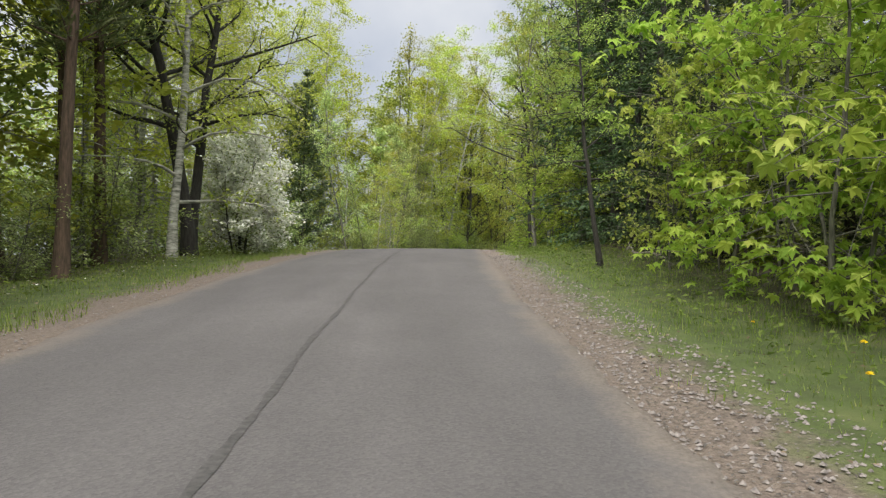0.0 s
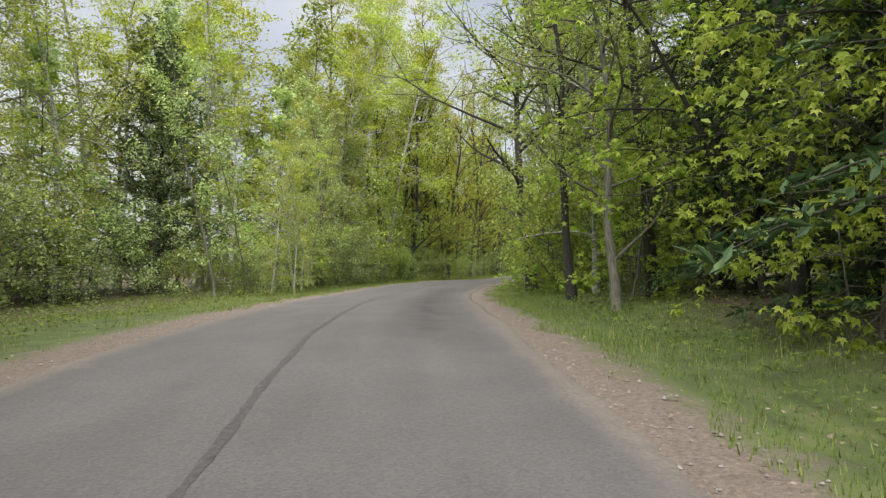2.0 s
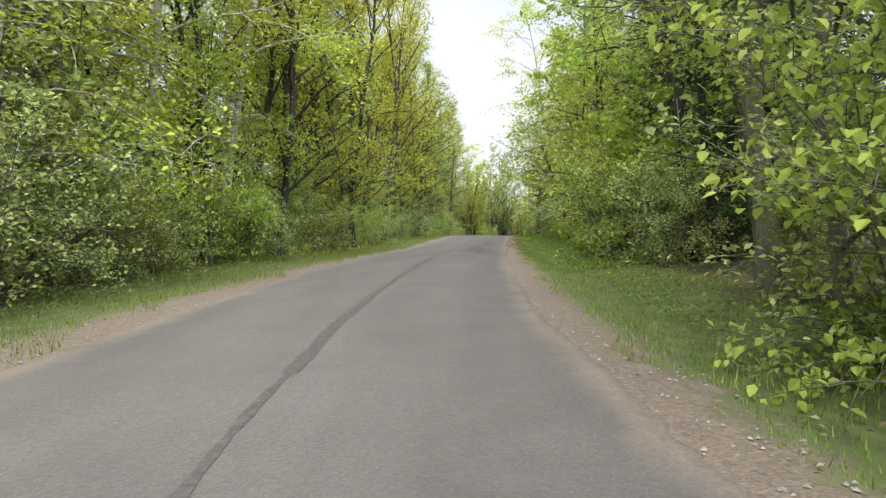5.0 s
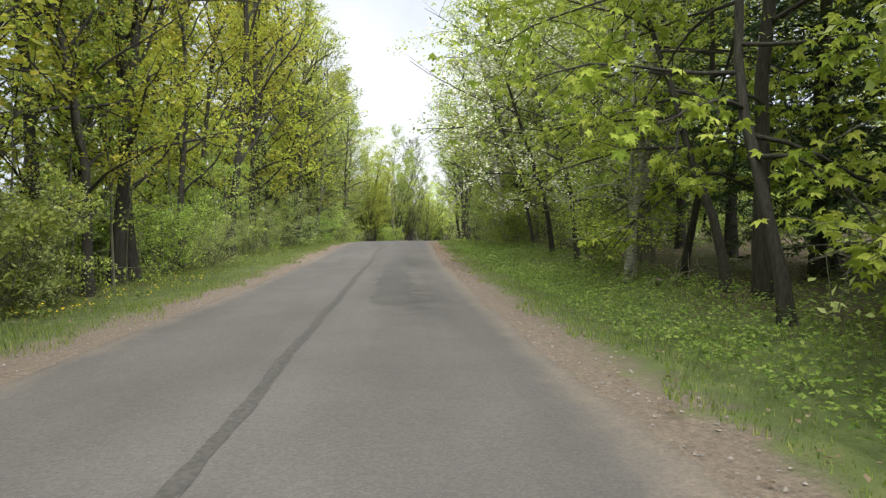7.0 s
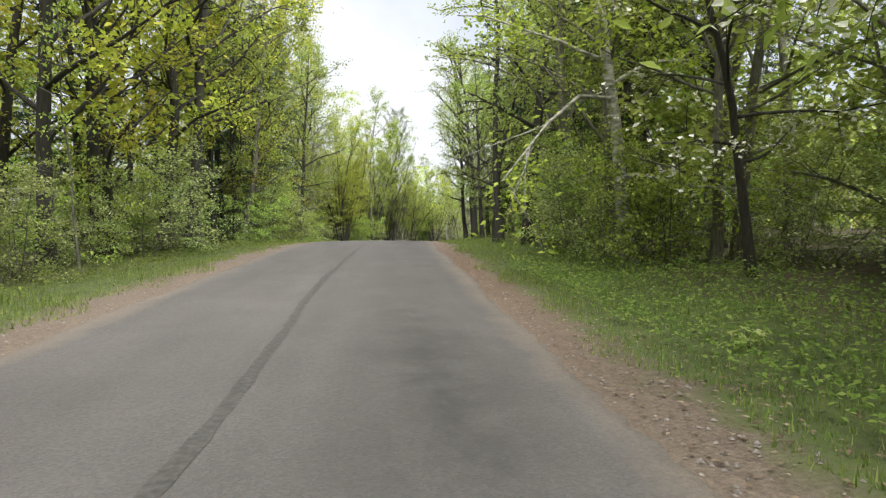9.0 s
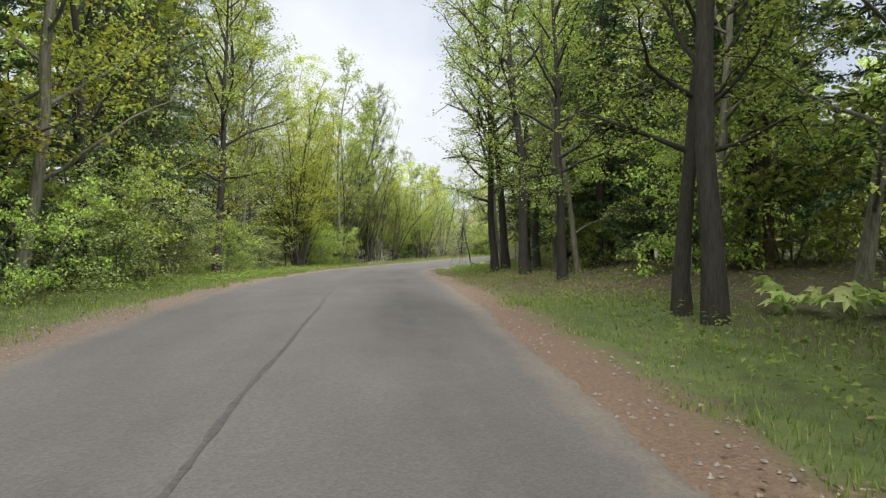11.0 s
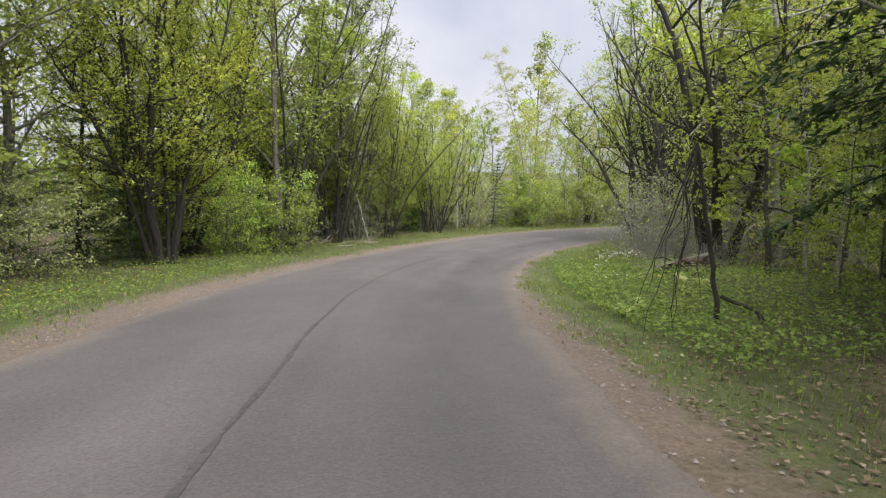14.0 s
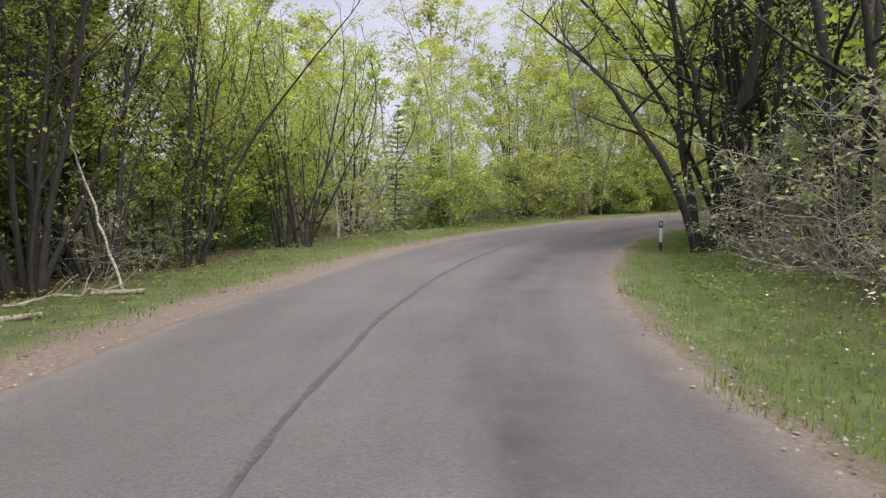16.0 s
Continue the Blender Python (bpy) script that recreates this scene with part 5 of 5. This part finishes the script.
rng = np.random.default_rng(77)
for side, inner in ((-1, 3.0), (1, 3.4)):
    s, d = spots(rng, 150000, -6, 190, inner, 6.8, 1.15)
    d = d + 0.3 * np.sin(s * 0.8) * 0.5 + 0.2 * np.sin(s * 2.1)
    thin = np.where((s > -8) & (s < 16) & (side > 0) & (d < 4.1), 0.12, 1.0) * np.where((s > 118) & (s < 138) & (side > 0), 0.6, 1.0)
    thin = thin * np.where((s > 23) & (s < 34) & (side < 0) & (d < 5.0), 0.05, 1.0)
    thin = thin * np.where((s > 138) & (side < 0), 0.5, 1.0)
    keep = rng.random(len(s)) < thin
    blades("verge_grass", "fresh green spring grass on the road verge", rng, s[keep], side * d[keep], 0.10, 0.0065, MAT_GRASS)
    s, d = spots(rng, 9000, -6, 190, inner + 0.2, 5.8)
    tuft = 0.5 + 0.5 * lump(s * 3, d * 5, 1.0) > 0.55
    blades("tall_grass", "longer grass tufts along the verge", rng, s[tuft], side * d[tuft], 0.22, 0.0075, MAT_GRASS)
    s, d = spots(rng, 52000, -6, 185, 4.4, 14, 1.4)
    sparse = rng.random(len(s)) < np.where((s > 118) & (s < 138) & (side > 0), 0.55, 1.0)
    s, d = s[sparse], d[sparse]
    flat_leaves("woodland_herbs", "low green herbs at the edge of the wood", "herbs", rng, s, side * d, 0.075, MAT_HERB, 0.06, 0.9, 0.6, 0.1)
    if side > 0:
        s, d = spots(rng, 20000, 64, 102, 3.9, 7.4, 1.1)
        flat_leaves("nettle_patch", "lush green nettles and herbs beside the road", "herbs", rng, s, d, 0.065, MAT_LUSH, 0.09, 1.0, 0.6, 0.11)
    s, d = spots(rng, 16000 if side < 0 else 11000, -6, 185, 3.0, 12, 1.3)
    flat_leaves("dead_leaves", "brown dead leaves scattered on the ground", "leaf litter", rng, s, side * d, 0.05, MAT_DRY)

s, d = spots(rng, 13000, 137.5, 153, 4.2, 9.0, 1.2)
flat_leaves("verge_herbs", "lush yellow-green spring herbs inside the bend", "herbs", rng, s, d, 0.07, MAT_LUSH, 0.08, 1.0, 0.6, 0.12)
s, d = spots(rng, 9000, 122, 152, 3.6, 6.6, 1.2)
flat_leaves("verge_herbs", "lush yellow-green spring herbs along the verge", "herbs", rng, s, -d, 0.06, MAT_LUSH, 0.06, 1.0, 0.6, 0.09)
s, d = spots(rng, 15000, -8, 19, 2.6, 4.0, 1.4)
flat_leaves("wood_chips", "pale dry chips and leaf scraps along the road's edge", "litter", rng, s, d, 0.024, MAT_CHIPS, 0.008, 2.0, 0.5, 0.012)
s, d = spots(rng, 12000, 117, 140, 3.3, 9.5, 1.2)
flat_leaves("leaf_litter", "thick brown leaf litter under dark trees", "litter", rng, s, d, 0.047, MAT_DRY, 0.012, 2.0, 0.7, 0.015)
s, d = spots(rng, 7000, 136, 186, 3.1, 8.0, 1.0)
flat_leaves("leaf_litter", "brown leaf litter on the verge and under willows", "litter", rng, s, -d, 0.05, MAT_DRY, 0.012, 2.0, 0.7, 0.02)
s, d = spots(rng, 3000, 82, 108, 2.8, 4.4, 1.2)
flat_leaves("shoulder_litter", "dry leaf scraps on the sandy shoulder", "litter", rng, s, d, 0.045, MAT_DRY, 0.01, 2.0, 0.6, 0.012)


def gravel(name, label, rng, s, d):
    p = at(s, d, 0.004)
    g = Geo()
    k = len(p)
    r = rng.uniform(0.008, 0.026, k)[:, None, None]
    shape = np.array([(1, 0, 0), (0, 1, 0), (-1, 0, 0), (0, -1, 0), (0, 0, 0.7)], float)[None] * rng.uniform(0.7, 1.4, (k, 5, 1))
    v = p[:, None] + shape * r
    g.v, g.n = [v.reshape(-1, 3)], k * 5
    i = np.arange(k)[:, None] * 5
    for f in ((0, 1, 4), (1, 2, 4), (2, 3, 4), (3, 0, 4)):
        g.f.extend(map(tuple, (i + np.array(f)).tolist()))
    return tagged(part(name, g, MAT_CHIP, None), label, "gravel", kind="stuff")


for side, inner in ((-1, 2.3), (1, 2.65)):
    s, d = spots(rng, 5000, -6, 175, inner, inner + 0.9, 1.3)
    gravel("shoulder_gravel", "small stones on the sandy shoulder", rng, s, side * (d + np.where((s > 140) & (side > 0), 0.5, 0)))
s, d = spots(rng, 5000, -8, 20, 2.5, 4.0, 1.2)
gravel("edge_gravel", "loose pale gravel beside the asphalt", rng, s, d)

# white spring flowers in the grass
s, d = spots(rng, 45, 149, 164, 4.5, 7.0)
flat_leaves("white_flowers", "small white wild flowers in the grass", "flowers", rng, s, d, 0.034, MAT_PETAL, 0.18, 1.5, 0.95, 0.06)
s, d = spots(rng, 240, 152.5, 158.5, 5.4, 6.9)
flat_leaves("white_flowers", "small white wild flowers in the grass", "flowers", rng, s, d, 0.046, MAT_PETAL, 0.22, 1.5, 0.95, 0.08)
s, d = spots(rng, 70, 146, 152, 4.2, 5.6)
flat_leaves("white_flowers", "small white wild flowers in the grass", "flowers", rng, s, d, 0.034, MAT_PETAL, 0.16, 1.5, 0.95, 0.06)
s, d = spots(rng, 60, 6, 22, 3.6, 5.0)
flat_leaves("white_flowers", "small white wild flowers in the grass", "flowers", rng, s, -d, 0.04, MAT_PETAL, 0.2, 1.5, 0.95, 0.06)
s, d = spots(rng, 220, 68, 86, 3.6, 5.2)
flat_leaves("yellow_flowers", "small yellow wild flowers in the verge grass", "flowers", rng, s, -d, 0.04, MAT_YELLOW, 0.2, 1.5, 0.95, 0.06)
s, d = spots(rng, 150, 128, 150, 3.8, 5.4)
flat_leaves("yellow_flowers", "small yellow wild flowers in the verge grass", "flowers", rng, s, -d, 0.035, MAT_YELLOW, 0.2, 1.5, 0.95, 0.06)


def dandelion():
    thing = tagged(new("dandelion"), "yellow dandelion flowering in the verge grass", "flower", "dandelions")
    g = Geo()
    g.tube([(0, 0, -0.02), (0.01, 0, 0.1), (0.012, 0.004, 0.22)], [0.004, 0.0035, 0.003], 5)
    part("stalk", g, MAT_GRASS, thing)
    g = Geo()
    r = np.random.default_rng(3)
    for ring, (rad, z) in enumerate(((0.03, 0.222), (0.022, 0.23), (0.012, 0.236))):
        a = np.arange(14) * 2 * np.pi / 14 + ring * 0.2
        c = np.stack([0.012 + np.cos(a) * rad * 0.6, 0.004 + np.sin(a) * rad * 0.6, np.full(14, z)], 1)
        g.leaves(c, 0.03, r, 2.5, 0.45, 0.2, np.stack([np.cos(a), np.sin(a), 0.25 + 0 * a], 1))
    part("flower_head", g, MAT_YELLOW, thing)
    return thing


first = dandelion()
DANDELIONS = [(42.6, -4.5), (42.9, -4.65), (43.1, -4.5), (43.3, -4.72), (42.8, -4.8), (40.2, -4.3), (46.5, -4.6), (61.2, 4.7), (62.3, 5.1), (61.0, 5.6), (63.6, 4.9), (66.2, 4.7), (66.9, 5.3), (60.2, 5.2),
              (4.6, 4.4), (5.4, 4.9), (6.9, 4.7), (70.4, -4.3), (72.6, -4.1), (155.0, 4.9), (155.8, 5.5), (153.7, 5.2), (145.3, 5.9), (146.6, 6.4), (18.4, 4.6)]
for i, (s, d) in enumerate(DANDELIONS):
    m = Matrix.Translation(Vector(at(np.array(s), np.array(d)))) @ Matrix.Rotation(i * 1.9, 4, "Z") @ Matrix.Scale(1.0 + 0.25 * math.sin(i * 2.7), 4)
    if i:
        copy_thing(first, m @ Matrix.Scale(1 / first.scale[0], 4))
    else:
        first.matrix_basis = m


def herb_clump(seed, s, d, size):
    """A low clump of broad lobed leaves round a short stalk."""
    rng = np.random.default_rng(seed)
    thing = tagged(new("broadleaf_herb"), "pale green broad-leaved herb clump in the verge grass", "plant", "herb clumps")
    thing.matrix_basis = Matrix.Translation(Vector(at(np.array(float(s)), np.array(float(d)))))
    for i in range(7):
        a, out = i * 0.9 + rng.normal() * 0.2, size * rng.uniform(0.35, 0.8)
        tip = np.array((math.cos(a) * out, math.sin(a) * out, size * rng.uniform(0.45, 0.9)))
        g = Geo()
        g.tube([(0, 0, -0.03), tip * (0.45, 0.45, 0.75), tip], [0.008, 0.006, 0.004], 4)
        part("stalk", g, MAT_GRASS, thing)
        g = Geo()
        g.lobed_leaves(tip + rng.normal(size=(3, 3)) * size * 0.12, size * 0.5, rng, 0.4)
        part("leaf", g, MAT_PALE, thing)


for i, (s, d, size) in enumerate(((85.0, 7.1, 0.42), (85.5, 6.7, 0.34), (142.0, 4.5, 0.22), (142.6, 4.9, 0.19), (92.0, 4.7, 0.22), (112.6, 7.0, 0.5), (113.4, 6.6, 0.45), (144.2, 6.2, 0.34))):
    herb_clump(300 + i, s, d, size)


# ---------------------------------------------------------------- small things by the road
def thing_at(name, label, category, s, d, turn=0.0, group=""):
    thing = tagged(new(name), label, category, group)
    k = int(s - FIRST)
    heading = math.atan2(TAN[k][1], TAN[k][0]) - math.pi / 2
    thing.matrix_basis = Matrix.Translation(Vector(at(np.array(float(s)), np.array(float(d))))) @ Matrix.Rotation(heading + turn, 4, "Z")
    return thing


def box_geo(w, dep, z0, z1, taper=1.0, bevel=0.01):
    """A bevelled upright block."""
    b = bmesh.new()
    bmesh.ops.create_cube(b, size=1.0)
    for v in b.verts:
        k = taper if v.co.z > 0 else 1.0
        v.co = Vector((v.co.x * w * k, v.co.y * dep * k, z0 + (v.co.z + 0.5) * (z1 - z0)))
    bmesh.ops.bevel(b, geom=b.edges[:], offset=bevel, segments=2, affect="EDGES")
    g = Geo()
    b.verts.index_update()
    g.add([v.co[:] for v in b.verts], [[v.index for v in f.verts] for f in b.faces])
    b.free()
    return g


MAT_POST = plain("weathered_white_plastic", (0.62, 0.62, 0.58), 0.5, 0.0, 0.12, 9.0)
MAT_BLACK = plain("black_band", (0.03, 0.03, 0.032), 0.6, 0.0, 0.3, 9.0)
MAT_REFLECT = plain("reflector", (0.5, 0.5, 0.48), 0.2, 0.0, 0.1, 40.0)

post = thing_at("delineator_post", "white roadside marker post with black bands", "road post", 170.0, 4.12, 0.2)
part("shaft", box_geo(0.085, 0.05, -0.1, 1.02, 0.92), MAT_POST, post)
part("band", box_geo(0.089, 0.054, 0.64, 0.84, 0.99, 0.006), MAT_BLACK, post, "slanted black band")
part("base_band", box_geo(0.092, 0.058, -0.05, 0.26, 0.97, 0.006), MAT_BLACK, post, "dark weathered foot")
part("reflector", box_geo(0.045, 0.062, 0.70, 0.80, 1.0, 0.004), MAT_REFLECT, post, "small pale reflector")


def crooked(g, a, b, r0, r1, rng, n=7, wob=0.05, sides=6):
    a, b = np.array(a, float), np.array(b, float)
    t = np.linspace(0, 1, n)[:, None]
    p = a + (b - a) * t
    p[1:-1] += rng.normal(size=(n - 2, 3)) * wob * np.linalg.norm(b - a) * 0.5
    g.tube(p, np.linspace(r0, r1, n), sides)
    return p


# snapped sapling: its top bent over like a tent, thin twigs hanging to the ground
rng = np.random.default_rng(8)
snapped = thing_at("snapped_sapling", "broken bare sapling bent over above the grass", "dead tree", 140.3, 4.85)
g = Geo()
crooked(g, (0.55, 0.2, -0.08), (0.0, 0.0, 2.4), 0.036, 0.022, rng, 12, 0.012)
part("trunk", g, MAT_BARK, snapped, "dark broken stem")
for i in range(7):
    g = Geo()
    end = (-0.75 + 0.15 * i + rng.normal() * 0.06, rng.normal() * 0.3, rng.uniform(-0.02, 0.5) if i else 0.0)
    crooked(g, (rng.normal() * 0.02, 0, 2.3 + rng.normal() * 0.07), end, 0.012, 0.004, rng, 9, 0.03, 4)
    part("hanging_twig", g, MAT_BARK, snapped)
for end, start in (((1.35, -0.35, 0.02), (0.5, 0.15, 0.42)), ((0.75, -0.55, 0.05), (0.9, -0.1, 0.22))):
    g = Geo()
    crooked(g, start, end, 0.03, 0.018, rng, 6, 0.06)
    part("side_branch", g, MAT_BARK, snapped)


def dead_branch(seed, s, d, turn, length, label):
    rng = np.random.default_rng(seed)
    thing = thing_at("dead_branch", label, "branch", s, d, turn, "fallen branches")
    g = Geo()
    main = crooked(g, (-length / 2, 0, 0.05), (length / 2, 0.1, 0.25), 0.035, 0.012, rng, 8, 0.06)
    part("limb", g, MAT_DEAD, thing)
    for i in range(6):
        q = main[2 + i % 6]
        g = Geo()
        e = q + np.array((length * 0.2 * rng.uniform(0.5, 1.3), rng.normal() * 0.35, rng.uniform(0.0, 0.55)))
        e[2] = max(e[2], 0.03)
        crooked(g, q, e, 0.014, 0.005, rng, 5, 0.08, 4)
        part("twig", g, MAT_DEAD, thing)
    return thing


dead_branch(1, 158.5, 7.0, 2.6, 2.2, "pale bare fallen branch at the thicket's edge")
dead_branch(2, 161.5, 6.7, 2.9, 2.4, "pale bare fallen branch at the thicket's edge")
dead_branch(3, 164.2, 6.2, 2.4, 1.8, "pale bare fallen branch at the thicket's edge")
dead_branch(4, 79.5, 6.9, 0.3, 1.5, "pale fallen branch lying in green herbs")
dead_branch(5, 159.2, -5.0, 0.5, 1.6, "pale fallen branch on the wood's edge")
dead_branch(6, 156.8, -5.6, 0.2, 1.3, "pale fallen branch on the wood's edge")
dead_branch(7, 103.0, 7.5, 1.2, 1.4, "brown fallen branch under the trees")
dead_branch(8, 16.0, 6.4, 1.9, 1.5, "brown fallen branch under the trees")

rng = np.random.default_rng(12)
pole = thing_at("leaning_birch_pole", "thin white dead birch stem leaning in the wood", "dead tree", 160.6, -5.4)
g = Geo()
crooked(g, (0.3, 0, -0.1), (-0.75, 0.1, 3.2), 0.027, 0.016, rng, 14, 0.008)
part("trunk", g, MAT_BIRCH, pole)

heap = thing_at("brush_heap", "heap of dry grey stalks round a dark hollow", "brush heap", 148.6, 7.2)
g = Geo()
for i in range(170):
    a, r = rng.uniform(0, 2 * np.pi), rng.uniform(0.45, 1.15)
    p = np.array((math.cos(a) * r * 1.1, math.sin(a) * r, 0.0))
    e = p + np.array((rng.normal() * 0.4, rng.normal() * 0.4, rng.uniform(0.02, 0.38)))
    crooked(g, p, e, 0.008, 0.003, rng, 4, 0.1, 3)
part("tangle", g, MAT_DEAD, heap)["kind"] = "stuff"

# ---------------------------------------------------------------- the hollow by the verge, logs and cut stems
MAT_EARTH = plain("dark_bare_earth", (0.055, 0.04, 0.03), 0.95, 0.0, 0.6, 14.0)
MAT_CUT = plain("pale_cut_wood", (0.26, 0.21, 0.155), 0.8, 0.0, 0.35, 18.0)


def rough_lump(rng, rx, ry, rz, rough):
    """An uneven rounded mass with its lower third under the ground."""
    b = bmesh.new()
    bmesh.ops.create_icosphere(b, subdivisions=4, radius=1.0)
    shifts = rng.uniform(0, 6, 6)
    for v in b.verts:
        x, y, z = v.co
        k = 1 + rough * (math.sin(3 * x + shifts[0]) * math.cos(2.5 * y + shifts[1]) + 0.5 * math.sin(7 * y + 5 * z + shifts[2]) + 0.25 * math.sin(15 * x + 11 * z + shifts[3]) + 0.2 * rng.normal() * 0.4)
        v.co = Vector((x * rx * k, y * ry * k, z * rz * k + rz * 0.35))
    g = Geo()
    b.verts.index_update()
    g.add([v.co[:] for v in b.verts], [[v.index for v in f.verts] for f in b.faces])
    b.free()
    return g


rng = np.random.default_rng(41)
stump = thing_at("uprooted_stump", "dark uprooted stump with earth clinging to its roots", "tree stump", 148.4, 7.3, 0.4)
part("root_plate", rough_lump(rng, 0.8, 0.5, 0.26, 0.25), MAT_EARTH, stump, "dark clod of earth")
g = Geo()
crooked(g, (-0.9, 0.1, 0.12), (0.75, 0.25, 0.42), 0.09, 0.06, rng, 9, 0.03, 9)
part("trunk", g, MAT_GREYBARK, stump, "weathered brown log")
for i in range(9):
    g = Geo()
    a = rng.uniform(0, 2 * np.pi)
    crooked(g, (0.3 * math.cos(a), 0.2 * math.sin(a), 0.25), (0.95 * math.cos(a), 0.7 * math.sin(a), rng.uniform(0.0, 0.55)), 0.03, 0.008, rng, 6, 0.1, 5)
    part("root", g, MAT_BARK, stump)


def log(seed, s, d, turn, length, r):
    rng = np.random.default_rng(seed)
    thing = thing_at("cut_log", "pale cut log lying on the wood's edge", "log", s, d, turn, "cut logs")
    g = Geo()
    crooked(g, (-length / 2, 0, r * 0.8), (length / 2, 0, r * 0.9), r, r * 0.85, rng, 9, 0.02, 10)
    part("bark", g, MAT_DEAD, thing)
    for end, k in ((-1, 1.0), (1, 0.85)):
        g = Geo()
        x, z = end * length / 2, r * (0.8 if end < 0 else 0.9)
        g.tube([(x - end * 0.01, 0, z), (x + end * 0.012, 0, z)], [r * k * 0.97, r * k * 0.93], 10)
        part("cut_face", g, MAT_CUT, thing, "pale sawn end")
    return thing


log(1, 160.2, -4.9, 0.35, 0.8, 0.05)
log(3, 158.0, -4.8, 0.7, 0.7, 0.045)


def bare_shrub(seed, s, d, tall):
    """A leafless pale shrub: twigs fanning from the ground."""
    rng = np.random.default_rng(seed)
    thing = thing_at("bare_shrub", "pale leafless shrub of thin twigs at the thicket's edge", "bush", s, d, rng.uniform(0, 6), "bare shrubs")
    g = Geo()
    for i in range(26):
        a, out = rng.uniform(0, 2 * np.pi), rng.uniform(0.2, 0.9)
        e = np.array((math.cos(a) * out * tall, math.sin(a) * out * tall, tall * rng.uniform(0.35, 1.0)))
        q = crooked(g, (0.1 * math.cos(a), 0.1 * math.sin(a), -0.05), e, 0.014, 0.005, rng, 6, 0.08, 4)
        for j in range(4):
            w = q[2 + j % 4]
            crooked(g, w, w + rng.normal(size=3) * 0.22 * tall + (0, 0, 0.08), 0.006, 0.003, rng, 4, 0.08, 3)
    part("branchwork", g, MAT_TWIG, thing)


for i, (s, d, tall) in enumerate(((153.5, 7.9, 0.9), (155.5, 7.5, 1.0), (157.3, 7.2, 1.1), (159.4, 6.9, 1.0), (161.8, 6.6, 1.1), (151.2, 8.3, 0.9), (164.5, 6.2, 0.9), (149.8, 8.2, 0.8))):
    bare_shrub(60 + i, s, d, tall)
